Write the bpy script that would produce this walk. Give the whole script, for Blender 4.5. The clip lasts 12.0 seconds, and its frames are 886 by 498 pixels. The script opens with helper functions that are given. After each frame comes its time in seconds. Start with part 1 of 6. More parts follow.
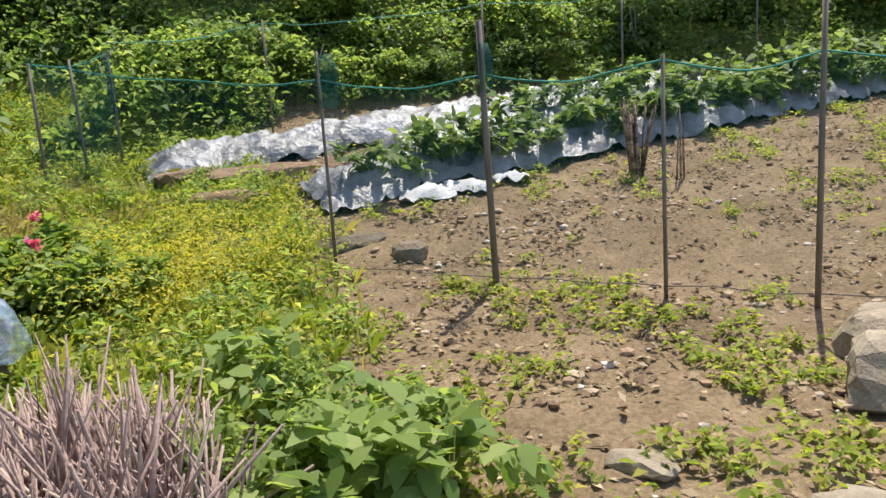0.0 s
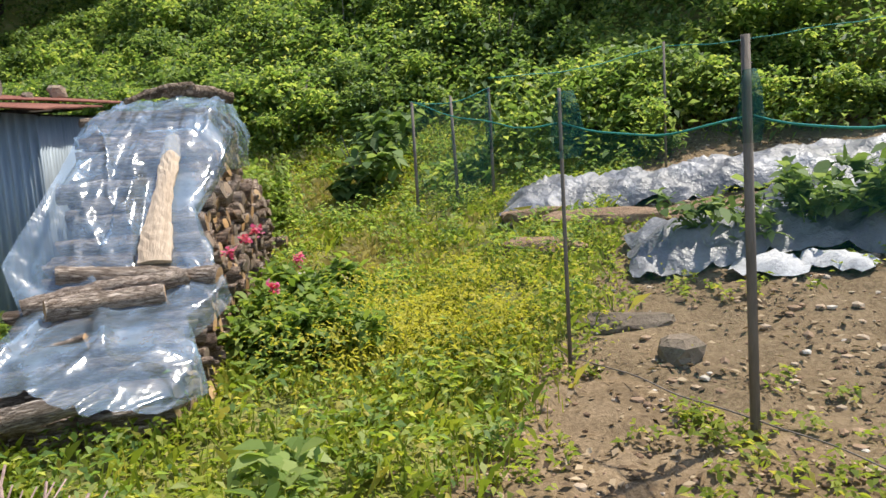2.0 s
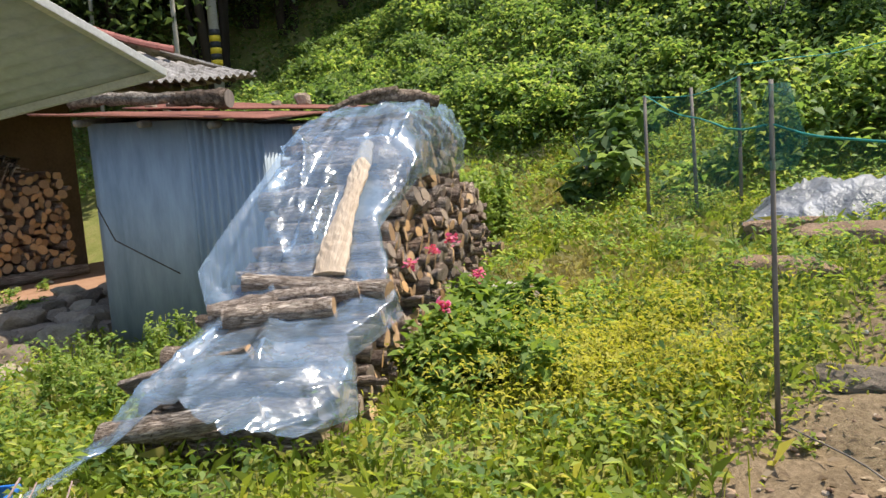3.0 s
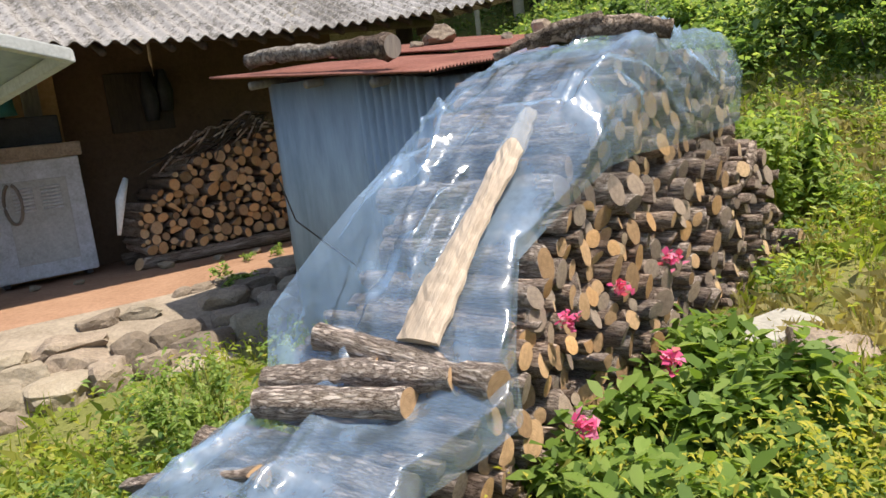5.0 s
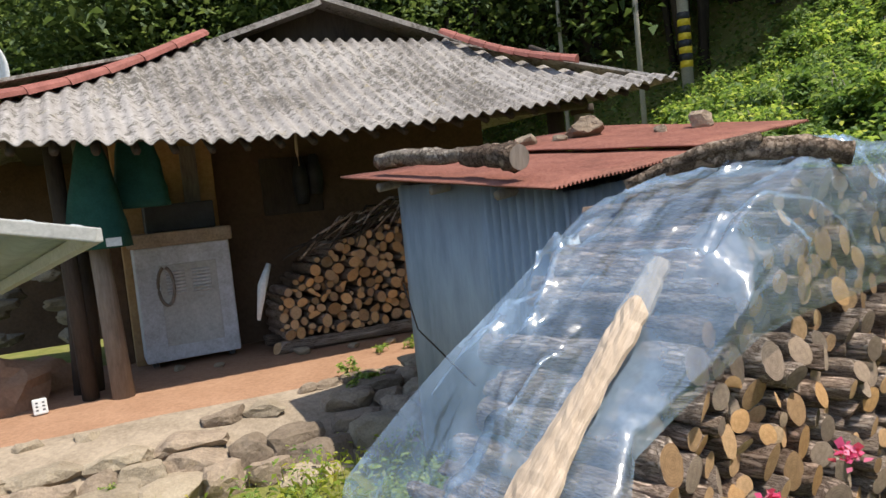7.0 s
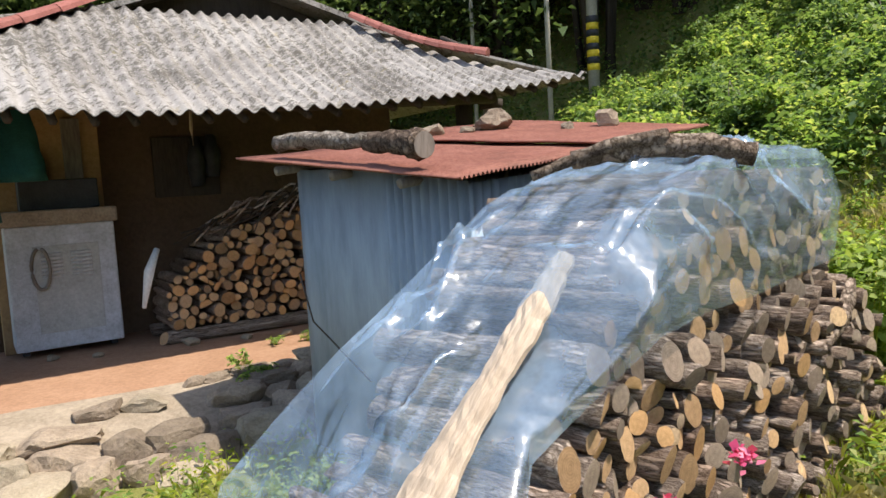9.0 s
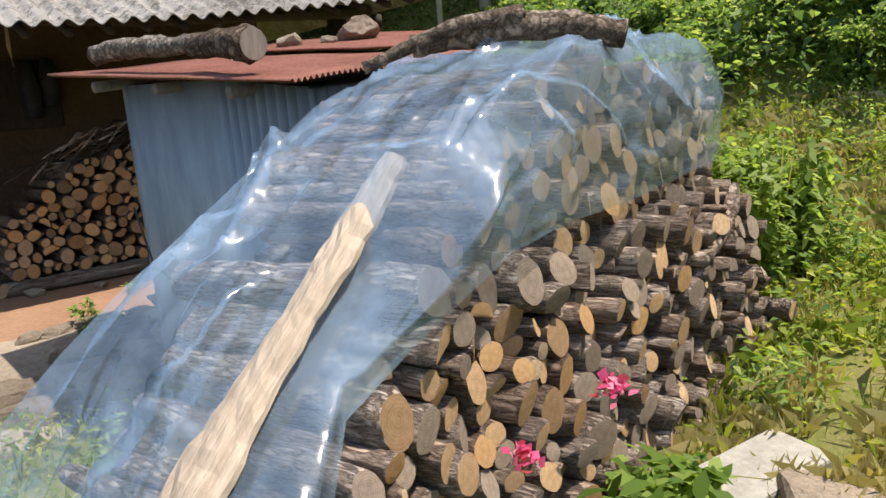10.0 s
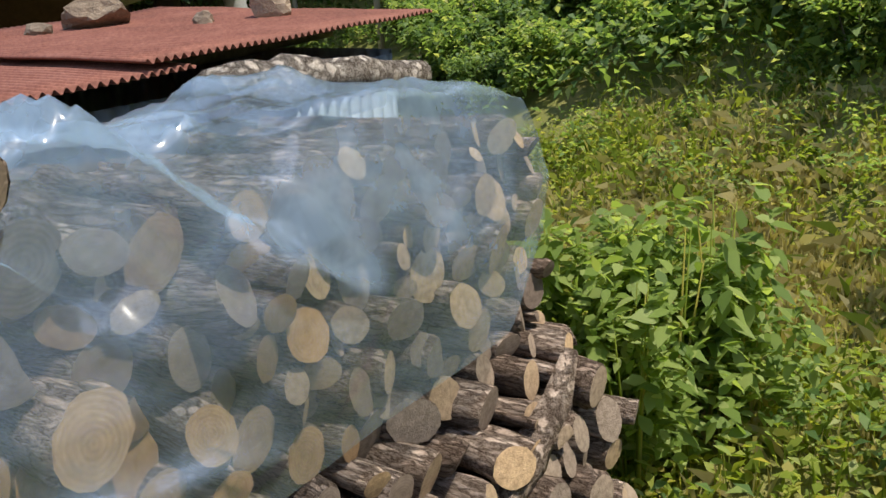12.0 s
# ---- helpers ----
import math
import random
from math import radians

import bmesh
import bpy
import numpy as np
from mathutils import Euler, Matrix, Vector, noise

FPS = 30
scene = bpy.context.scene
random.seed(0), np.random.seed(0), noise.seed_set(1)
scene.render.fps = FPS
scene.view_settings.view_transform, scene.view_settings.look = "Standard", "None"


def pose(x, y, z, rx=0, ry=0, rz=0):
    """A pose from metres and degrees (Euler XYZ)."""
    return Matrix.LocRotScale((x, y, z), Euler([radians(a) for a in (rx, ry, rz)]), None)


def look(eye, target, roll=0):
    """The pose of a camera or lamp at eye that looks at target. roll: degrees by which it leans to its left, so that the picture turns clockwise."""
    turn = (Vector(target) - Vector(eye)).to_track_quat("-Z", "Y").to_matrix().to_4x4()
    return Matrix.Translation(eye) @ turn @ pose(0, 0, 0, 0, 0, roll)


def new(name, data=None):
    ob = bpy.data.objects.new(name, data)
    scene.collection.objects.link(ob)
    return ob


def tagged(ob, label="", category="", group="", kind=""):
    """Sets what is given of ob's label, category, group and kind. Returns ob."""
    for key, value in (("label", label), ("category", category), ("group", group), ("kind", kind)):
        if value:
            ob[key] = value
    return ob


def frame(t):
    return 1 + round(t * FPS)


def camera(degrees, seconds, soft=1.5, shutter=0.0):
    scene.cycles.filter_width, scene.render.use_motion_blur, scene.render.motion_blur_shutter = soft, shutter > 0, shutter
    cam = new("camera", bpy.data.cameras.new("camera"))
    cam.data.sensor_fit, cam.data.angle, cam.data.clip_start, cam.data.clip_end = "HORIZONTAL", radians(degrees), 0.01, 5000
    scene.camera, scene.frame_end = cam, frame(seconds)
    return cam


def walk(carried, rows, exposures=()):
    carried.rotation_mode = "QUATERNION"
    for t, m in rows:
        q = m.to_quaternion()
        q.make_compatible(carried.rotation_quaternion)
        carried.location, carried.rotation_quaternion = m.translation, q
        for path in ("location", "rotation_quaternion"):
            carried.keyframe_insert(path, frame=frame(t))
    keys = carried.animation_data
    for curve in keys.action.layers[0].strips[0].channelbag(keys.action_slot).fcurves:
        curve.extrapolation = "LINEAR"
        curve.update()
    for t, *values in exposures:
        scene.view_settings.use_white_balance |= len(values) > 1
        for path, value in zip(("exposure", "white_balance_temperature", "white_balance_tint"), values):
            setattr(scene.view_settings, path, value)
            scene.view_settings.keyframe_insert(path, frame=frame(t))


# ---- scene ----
cam = camera(61.4, 12.0)
METRES, EYE, TILT, LEAN, TURN = 8.3, 1.5, -11.0, 4.3, 0.0
ROWS = [
    (0.0, 0.0, 0.0, 0.0, -0.0, 0.0, -0.0),
    (0.5, 0.039, 0.0415, 0.0094, 5.57, 0.19, -1.4),
    (1.0, 0.0813, 0.0827, 0.0221, 12.91, -0.1, -3.0),
    (1.5, 0.1157, 0.1215, 0.0346, 24.32, -0.45, -4.88),
    (2.0, 0.1283, 0.1616, 0.0486, 37.45, -0.72, -6.19),
    (2.5, 0.1356, 0.2018, 0.0633, 49.62, -1.67, -7.64),
    (3.0, 0.1275, 0.2436, 0.0709, 58.38, -3.79, -7.37),
    (3.5, 0.0965, 0.2906, 0.085, 67.27, -6.68, -6.55),
    (5.5, -0.0751, 0.4376, 0.1319, 88.03, -13.77, -4.09),
    (6.0, -0.1015, 0.4424, 0.1413, 92.03, -13.19, -3.36),
    (6.5, -0.1049, 0.4365, 0.1498, 96.24, -11.65, -3.56),
    (7.0, -0.0964, 0.4426, 0.1586, 97.01, -9.87, -4.57),
    (9.0, -0.1173, 0.4453, 0.1536, 90.2, -9.65, -7.68),
    (9.5, -0.1344, 0.4471, 0.146, 86.69, -11.93, -7.47),
    (10.0, -0.1722, 0.4817, 0.1376, 82.75, -13.64, -6.56),
    (10.5, -0.2199, 0.5189, 0.1533, 78.99, -15.5, -6.01),
    (11.0, -0.2788, 0.5565, 0.1604, 77.29, -16.01, -5.4),
    (11.5, -0.33, 0.5977, 0.1667, 78.58, -16.09, -5.97),
    (12.0, -0.3708, 0.6288, 0.1844, 82.26, -17.78, -6.23),
]
# the camera opens a little towards the house and the pile, and closes again at the end
EXPOSURES = ((0.0, 0.78), (2.5, 0.72), (3.5, 0.86), (5.5, 0.75), (6.5, 0.61), (7.5, 0.72), (9.5, 0.88), (10.2, 0.63), (12.0, 0.46))
walk(cam, [(t, pose(0, 0, EYE, TILT, LEAN, TURN) @ pose(METRES * x, METRES * y, METRES * z, 90 + pitch, roll, yaw)) for t, x, y, z, yaw, pitch, roll in ROWS], EXPOSURES)

# ---------------------------------------------------------------- light
world = bpy.data.worlds.new("sky")
scene.world = world
world.use_nodes = True
wn = world.node_tree
sky = wn.nodes.new("ShaderNodeTexSky")
sky.sky_type, sky.sun_disc = "NISHITA", False
SUN_EL, SUN_AZ = radians(65), math.atan2(0.42, 0.9)
sky.sun_elevation, sky.sun_rotation = SUN_EL, SUN_AZ
bg = wn.nodes["Background"]
bg.inputs["Strength"].default_value = 0.15
wn.links.new(sky.outputs["Color"], bg.inputs["Color"])
sun = new("sun", bpy.data.lights.new("sun", "SUN"))
sun.data.energy, sun.data.angle, sun.data.color = 4.2, radians(0.5), (1.0, 0.94, 0.83)
SUN_DIR = Vector((math.sin(SUN_AZ) * math.cos(SUN_EL), math.cos(SUN_AZ) * math.cos(SUN_EL), math.sin(SUN_EL)))
sun.matrix_world = look(SUN_DIR * 40, (0, 0, 0))
rng = np.random.default_rng(7)


# ---------------------------------------------------------------- materials
class Mat:
    """A node material under construction."""

    def __init__(self, name, rough=0.8, metal=0.0, spec=0.3):
        self.m = bpy.data.materials.new(name)
        self.m.use_nodes = True
        self.t = self.m.node_tree
        self.b = self.t.nodes["Principled BSDF"]
        self.b.inputs["Roughness"].default_value = rough
        self.b.inputs["Metallic"].default_value = metal
        self.b.inputs["Specular IOR Level"].default_value = spec
        self.co = None

    def n(self, kind, **props):
        node = self.t.nodes.new("ShaderNode" + kind)
        for k, v in props.items():
            node.inputs[k.replace("_", " ")].default_value = v
        return node

    def link(self, a, b):
        self.t.links.new(a, b)

    def coord(self, scale=(1, 1, 1), which="Object"):
        c = self.n("TexCoord")
        mp = self.n("Mapping")
        mp.inputs["Scale"].default_value = scale
        self.link(c.outputs[which], mp.inputs["Vector"])
        return mp.outputs["Vector"]

    def noise(self, scale, detail=4.0, rough=0.6, stretch=(1, 1, 1), which="Object"):
        t = self.n("TexNoise", Scale=scale, Detail=detail, Roughness=rough)
        self.link(self.coord(stretch, which), t.inputs["Vector"])
        return t.outputs["Fac"]

    def ramp(self, fac, stops):
        r = self.n("ValToRGB")
        el = r.color_ramp.elements
        while len(el) < len(stops):
            el.new(0.5)
        for e, (p, c) in zip(el, stops):
            e.position, e.color = p, (*c, 1)
        self.link(fac, r.inputs["Fac"])
        return r.outputs["Color"]

    def mix(self, fac, a, b, blend="MIX"):
        x = self.t.nodes.new("ShaderNodeMix")
        x.data_type, x.blend_type = "RGBA", blend
        for sock, val in ((x.inputs[0], fac), (x.inputs[6], a), (x.inputs[7], b)):
            if isinstance(val, (int, float)):
                sock.default_value = val
            elif isinstance(val, tuple):
                sock.default_value = (*val, 1)
            else:
                self.link(val, sock)
        return x.outputs[2]

    def math(self, op, a, b=0.0):
        x = self.t.nodes.new("ShaderNodeMath")
        x.operation = op
        for sock, val in zip(x.inputs, (a, b)):
            if isinstance(val, (int, float)):
                sock.default_value = val
            else:
                self.link(val, sock)
        return x.outputs[0]

    def bump(self, fac, strength=0.4, dist=0.02):
        b = self.n("Bump", Strength=strength, Distance=dist)
        self.link(fac, b.inputs["Height"])
        self.link(b.outputs["Normal"], self.b.inputs["Normal"])

    def base(self, c):
        if isinstance(c, tuple):
            self.b.inputs["Base Color"].default_value = (*c, 1)
        else:
            self.link(c, self.b.inputs["Base Color"])
        return self

    def random(self):
        return self.n("ObjectInfo").outputs["Random"]

    def island(self):
        return self.n("NewGeometry").outputs["Random Per Island"]


def simple(name, lo, hi, scale=6.0, rough=0.8, metal=0.0, bump=0.3, dist=0.01, stretch=(1, 1, 1), spec=0.3, vary=0.0):
    """Two-tone noise surface with a fine grain and relief."""
    m = Mat(name, rough, metal, spec)
    big = m.noise(scale, 3, 0.6, stretch)
    fine = m.noise(scale * 9, 4, 0.7, stretch)
    col = m.ramp(big, [(0.3, lo), (0.7, hi)])
    col = m.mix(0.35, col, m.ramp(fine, [(0.3, tuple(0.6 * a for a in lo)), (0.7, tuple(min(1, 1.25 * a) for a in hi))]))
    if vary:
        v = m.ramp(m.random(), [(0.0, (1 - vary,) * 3), (1.0, (1 + vary * 0.3,) * 3)])
        col = m.mix(1.0, col, v, "MULTIPLY")
    m.base(col)
    m.bump(fine, bump, dist)
    return m.m


def leaf_mat(name, stops, gloss=0.5, trans=0.35):
    """Leaf blades, each island its own tint, that let some light through."""
    m = Mat(name, max(gloss, 0.55), 0, 0.2)
    col = m.ramp(m.island(), stops)
    m.base(col)
    tr = m.n("BsdfTranslucent")
    m.link(m.mix(1.0, col, (1.5, 1.5, 0.8), "MULTIPLY"), tr.inputs["Color"])
    mx = m.n("MixShader")
    mx.inputs[0].default_value = trans
    out = m.t.nodes["Material Output"]
    m.link(m.b.outputs[0], mx.inputs[1])
    m.link(tr.outputs[0], mx.inputs[2])
    m.link(mx.outputs[0], out.inputs["Surface"])
    return m.m


# ---------------------------------------------------------------- mesh helpers
def mesh_from(name, verts, faces, mats=(), smooth=False, idx=None):
    me = bpy.data.meshes.new(name)
    me.from_pydata([tuple(v) for v in verts], [], [tuple(f) for f in faces])
    for m in mats:
        me.materials.append(m)
    if idx is not None:
        me.polygons.foreach_set("material_index", np.asarray(idx, dtype=np.int32))
    if smooth:
        me.polygons.foreach_set("use_smooth", np.ones(len(me.polygons), dtype=bool))
    me.update()
    return me


def quads(name, v, mat):
    """v: (n, k, 3) array of polygons of k corners to one mesh."""
    n, k = v.shape[:2]
    me = bpy.data.meshes.new(name)
    me.vertices.add(n * k)
    me.vertices.foreach_set("co", np.ascontiguousarray(v, dtype=np.float32).ravel())
    me.loops.add(n * k)
    me.loops.foreach_set("vertex_index", np.arange(n * k, dtype=np.int32))
    me.polygons.add(n)
    me.polygons.foreach_set("loop_start", np.arange(0, n * k, k, dtype=np.int32))
    me.polygons.foreach_set("loop_total", np.full(n, k, dtype=np.int32))
    me.materials.append(mat)
    me.update(calc_edges=True)
    return me


def bm_mesh(name, bm, mat, smooth=False):
    me = bpy.data.meshes.new(name)
    bmesh.ops.recalc_face_normals(bm, faces=bm.faces)
    bm.to_mesh(me)
    bm.free()
    if mat is not None:
        me.materials.append(mat)
    if smooth:
        for p in me.polygons:
            p.use_smooth = True
    return me


def part(name, me, parent=None, label="", m=None):
    """Links a mesh as one object, under a thing or a part."""
    ob = new(name, me)
    if m is not None:
        ob.matrix_basis = m
    if parent is not None:
        ob.parent = parent
    if label:
        ob["label"] = label
    return ob


def empty(name, m=None):
    ob = new(name)
    if m is not None:
        ob.matrix_basis = m
    return ob


def add_box(bm, size, m=None, bevel=0.0, jitter=0.0, seed=0):
    r = bmesh.ops.create_cube(bm, size=1.0)
    vs = r["verts"]
    mm = (m if m is not None else Matrix()) @ Matrix.Diagonal((*size, 1))
    if bevel:
        es = list({e for v in vs for e in v.link_edges})
        for v in vs:
            v.co = Matrix.Diagonal((*size, 1)) @ v.co
        r2 = bmesh.ops.bevel(bm, geom=es, offset=bevel, segments=2, affect="EDGES", profile=0.6)
        vs = list({v for f in r2["faces"] for v in f.verts} | {v for v in vs if v.is_valid})
        mm = m if m is not None else Matrix()
    rr = random.Random(seed)
    for v in vs:
        v.co = mm @ (v.co + Vector((rr.uniform(-1, 1), rr.uniform(-1, 1), rr.uniform(-1, 1))) * jitter)
    return vs


def box(name, size, mat, m=None, bevel=0.0, parent=None, label="", jitter=0.0, seed=0):
    bm = bmesh.new()
    add_box(bm, size, None, bevel, jitter, seed)
    return part(name, bm_mesh(name, bm, mat), parent, label, m)


def tube_arrays(path, radii, sides=8, cap=True, wob=0.0, seed=0):
    """Verts and faces of a tube along a path."""
    r = random.Random(seed)
    path = [Vector(p) for p in path]
    vs, fs = [], []
    up = Vector((0, 0, 1))
    for i, p in enumerate(path):
        d = (path[min(i + 1, len(path) - 1)] - path[max(i - 1, 0)]).normalized()
        a = d.cross(up)
        if a.length < 0.05:
            a = d.cross(Vector((1, 0, 0)))
        a.normalize()
        b = d.cross(a)
        for j in range(sides):
            th = 2 * math.pi * j / sides
            rad = radii[i] * (1 + r.uniform(-wob, wob))
            vs.append(p + a * math.cos(th) * rad + b * math.sin(th) * rad)
    for i in range(len(path) - 1):
        for j in range(sides):
            k = (j + 1) % sides
            fs.append((i * sides + j, i * sides + k, (i + 1) * sides + k, (i + 1) * sides + j))
    if cap:
        fs.append(tuple(range(sides))[::-1])
        fs.append(tuple((len(path) - 1) * sides + j for j in range(sides)))
    return vs, fs


def tube(name, path, radii, mat, sides=8, parent=None, label="", wob=0.0, seed=0, smooth=True):
    if isinstance(radii, (int, float)):
        radii = [radii] * len(path)
    vs, fs = tube_arrays(path, radii, sides, True, wob, seed)
    return part(name, mesh_from(name, vs, fs, (mat,), smooth), parent, label)


def fbm(x, y, z=0.0, octv=4):
    return noise.fractal((x, y, z), 0.9, 2.0, octv)


def smooth(a, b, x):
    t = np.clip((x - a) / (b - a), 0, 1)
    return t * t * (3 - 2 * t)


# ---------------------------------------------------------------- plan
HO, HK, HI = Vector((-9.2, 5.4)), Vector((0.55, -0.835)), Vector((-0.835, -0.55))
PO, PE, PN = Vector((-4.75, 5.85)), Vector((0.741, -0.671)), Vector((0.671, 0.741))


def house(k, inn, z):
    """A place in the house's frame: along the eave, inwards, up."""
    p = HO + HK * k + HI * inn
    return Vector((p.x, p.y, z))


def pile(s, w, z):
    """A place in the woodpile's frame: from its far end along its face, outwards, up."""
    p = PO + PE * s + PN * w
    return Vector((p.x, p.y, z))


HOUSE_ROT = math.atan2(HK.y, HK.x)
PILE_ROT = math.atan2(PE.y, PE.x)


def ground_z(x, y):
    """Height of the ground, for arrays too."""
    x, y = np.asarray(x, dtype=float), np.asarray(y, dtype=float)
    z = 0.2 + 0.045 * y + 0.12 * np.maximum(y - 4.2, 0) * smooth(3.5, 6.0, y)
    z = z + 0.03 * np.maximum(-x - 3.0, 0) * smooth(3.0, 6.0, y)
    d = y - (10.6 + 0.16 * x)
    z = z + 0.26 * np.maximum(d, 0) * smooth(0, 3, d)
    q = (-x - 7.5) * 0.5 + (y - 6.0) * 0.75
    z = z + 0.25 * np.maximum(q, 0) * smooth(0, 2, q)
    z = z + 0.5 * np.maximum(-x - 17.0, 0) * smooth(0, 5, -x - 17.0)
    z = np.minimum(z, 9 + 0.05 * np.hypot(x, y))
    z = z + 0.018 * np.sin(3.1 * x + 1.3 * y) * np.sin(2.3 * y - 0.7 * x) + 0.008 * np.sin(9 * x + 2 * y) * np.sin(8 * y - 3 * x)
    return z


def on_ground(x, y, up=0.0):
    return Vector((x, y, float(ground_z(x, y)) + up))


def vnoise(x, y, scale, seed=0):
    """Smooth value noise for arrays, 0 to 1."""
    x, y = np.asarray(x, dtype=float) * scale + 91.7 * seed, np.asarray(y, dtype=float) * scale + 37.3 * seed
    xi, yi = np.floor(x), np.floor(y)
    fx, fy = x - xi, y - yi
    fx, fy = fx * fx * (3 - 2 * fx), fy * fy * (3 - 2 * fy)

    def h(a, b):
        s = np.sin(a * 127.1 + b * 311.7) * 43758.5453
        return s - np.floor(s)

    return (h(xi, yi) * (1 - fx) + h(xi + 1, yi) * fx) * (1 - fy) + (h(xi, yi + 1) * (1 - fx) + h(xi + 1, yi + 1) * fx) * fy


def soil_mask(x, y):
    """Bare earth of the vegetable plot: 1; weeds: 0."""
    edge = -0.56 - 0.18 * (y - 3.0) - 0.15 * np.maximum(y - 4.6, 0) + 0.35 * (vnoise(x, y, 1.3, 3) - 0.5)
    m = smooth(-0.3, 0.3, x - edge) * smooth(0.2, 1.0, y + 0.10 * x) * (1 - smooth(11.0, 12.5, y - 0.2 * x))
    return m


# ---------------------------------------------------------------- materials in use
def ground_mat():
    m = Mat("earth_and_sward", 0.95, 0, 0.15)
    a = m.n("Attribute")
    a.attribute_name = "soil"
    soil = m.ramp(m.noise(1.6, 5, 0.65), [(0.32, (0.11, 0.074, 0.043)), (0.5, (0.20, 0.14, 0.085)), (0.68, (0.33, 0.238, 0.15))])
    grit = m.noise(38, 5, 0.75)
    soil = m.mix(0.5, soil, m.ramp(grit, [(0.32, (0.065, 0.045, 0.026)), (0.5, (0.235, 0.167, 0.094)), (0.72, (0.43, 0.325, 0.205))]))
    grass = m.ramp(m.noise(2.3, 6, 0.7), [(0.3, (0.13, 0.15, 0.03)), (0.5, (0.22, 0.22, 0.055)), (0.7, (0.32, 0.25, 0.11))])
    grass = m.mix(0.4, grass, m.ramp(m.noise(45, 4, 0.8), [(0.3, (0.05, 0.07, 0.02)), (0.7, (0.26, 0.25, 0.09))]))
    blot = m.math("ADD", a.outputs["Fac"], m.math("MULTIPLY", m.math("SUBTRACT", m.noise(5, 4, 0.7), 0.5), 0.9))
    f = m.ramp(blot, [(0.38, (0, 0, 0)), (0.6, (1, 1, 1))])
    m.base(m.mix(f, grass, soil))
    m.bump(grit, 0.7, 0.03)
    return m.m


M_GROUND = ground_mat()


def bark_mat(name, lo, mid, hi, across=3.2, along=9.0, joined=False):
    """Furrowed bark: plates parted by dark cracks that run with the log."""
    m = Mat(name, 0.93, 0, 0.15)
    st = (1, 1, along / across)
    vec = m.coord(st)
    wob = m.n("TexNoise", Scale=across * 0.9, Detail=6.0, Roughness=0.75)
    m.link(vec, wob.inputs["Vector"])
    add = m.n("VectorMath")
    add.operation = "MULTIPLY_ADD"
    add.inputs[1].default_value = (2.6 / across,) * 3
    m.link(wob.outputs["Color"], add.inputs[0])
    m.link(vec, add.inputs[2])
    vo = m.n("TexVoronoi", Scale=across)
    vo.feature = "DISTANCE_TO_EDGE"
    m.link(add.outputs[0], vo.inputs["Vector"])
    edge = vo.outputs["Distance"]
    col = m.ramp(m.noise(across * 0.45, 5, 0.7, st), [(0.32, lo), (0.5, mid), (0.66, hi)])
    fine = m.noise(across * 5, 5, 0.8, st)
    col = m.mix(0.45, col, m.ramp(fine, [(0.32, tuple(0.4 * c for c in lo)), (0.66, tuple(1.2 * c for c in hi))]))
    patch = m.noise(across * 0.7, 3, 0.6, st)
    deep = m.math("MULTIPLY", edge, m.math("ADD", m.math("MULTIPLY", patch, 2.6), 0.2))
    crack = m.ramp(deep, [(0.0, (0.24, 0.20, 0.17)), (0.06, (0.66, 0.62, 0.59)), (0.14, (1,) * 3)])
    col = m.mix(1.0, col, crack, "MULTIPLY")
    col = m.mix(1.0, col, m.ramp(m.island() if joined else m.random(), [(0, (0.62, 0.55, 0.5)), (0.5, (1.0, 0.94, 0.88)), (1, (1.3, 1.25, 1.2))]), "MULTIPLY")
    m.base(col)
    cap = m.math("MINIMUM", edge, 0.22)
    m.bump(m.math("ADD", m.math("MULTIPLY", fine, 0.22), m.math("MULTIPLY", cap, 3.0)), 1.0, 0.016)
    return m.m


M_BARK = bark_mat("log_bark", (0.20, 0.14, 0.105), (0.42, 0.31, 0.245), (0.62, 0.505, 0.425))
M_BARK_GREY = bark_mat("weathered_bark", (0.21, 0.16, 0.135), (0.43, 0.35, 0.30), (0.64, 0.555, 0.485), 3.8, 8.0)
M_BARK_TRUE = bark_mat("rough_grey_bark", (0.07, 0.05, 0.04), (0.24, 0.18, 0.14), (0.50, 0.42, 0.35), 20.0, 20.0)
M_BARK_PALE = bark_mat("bleached_bark", (0.17, 0.145, 0.125), (0.38, 0.34, 0.30), (0.58, 0.54, 0.49), 26.0, 26.0)
M_BARK_JOINED = bark_mat("stacked_bark", (0.19, 0.135, 0.10), (0.39, 0.30, 0.24), (0.57, 0.475, 0.40), 64.0, 13.0, True)


def cut_mat(name, lo, hi):
    m = Mat(name, 0.85, 0, 0.2)
    w = m.n("TexWave", Scale=2.2, Distortion=2.0, Detail=3.0)
    w.wave_type, w.rings_direction = "RINGS", "Z"
    m.link(m.coord(), w.inputs["Vector"])
    col = m.mix(m.math("MULTIPLY", w.outputs["Fac"], 0.6), lo, hi)
    col = m.mix(0.5, col, m.ramp(m.noise(2.5, 6, 0.75), [(0.3, tuple(0.55 * c for c in lo)), (0.65, hi)]))
    col = m.mix(1.0, col, m.ramp(m.random(), [(0, (0.55, 0.5, 0.46)), (0.35, (0.85, 0.8, 0.76)), (0.75, (1.05, 1, 0.95)), (1, (1.2, 1.1, 1.0))]), "MULTIPLY")
    m.base(col)
    m.bump(m.noise(60, 3, 0.7), 0.4, 0.006)
    return m.m


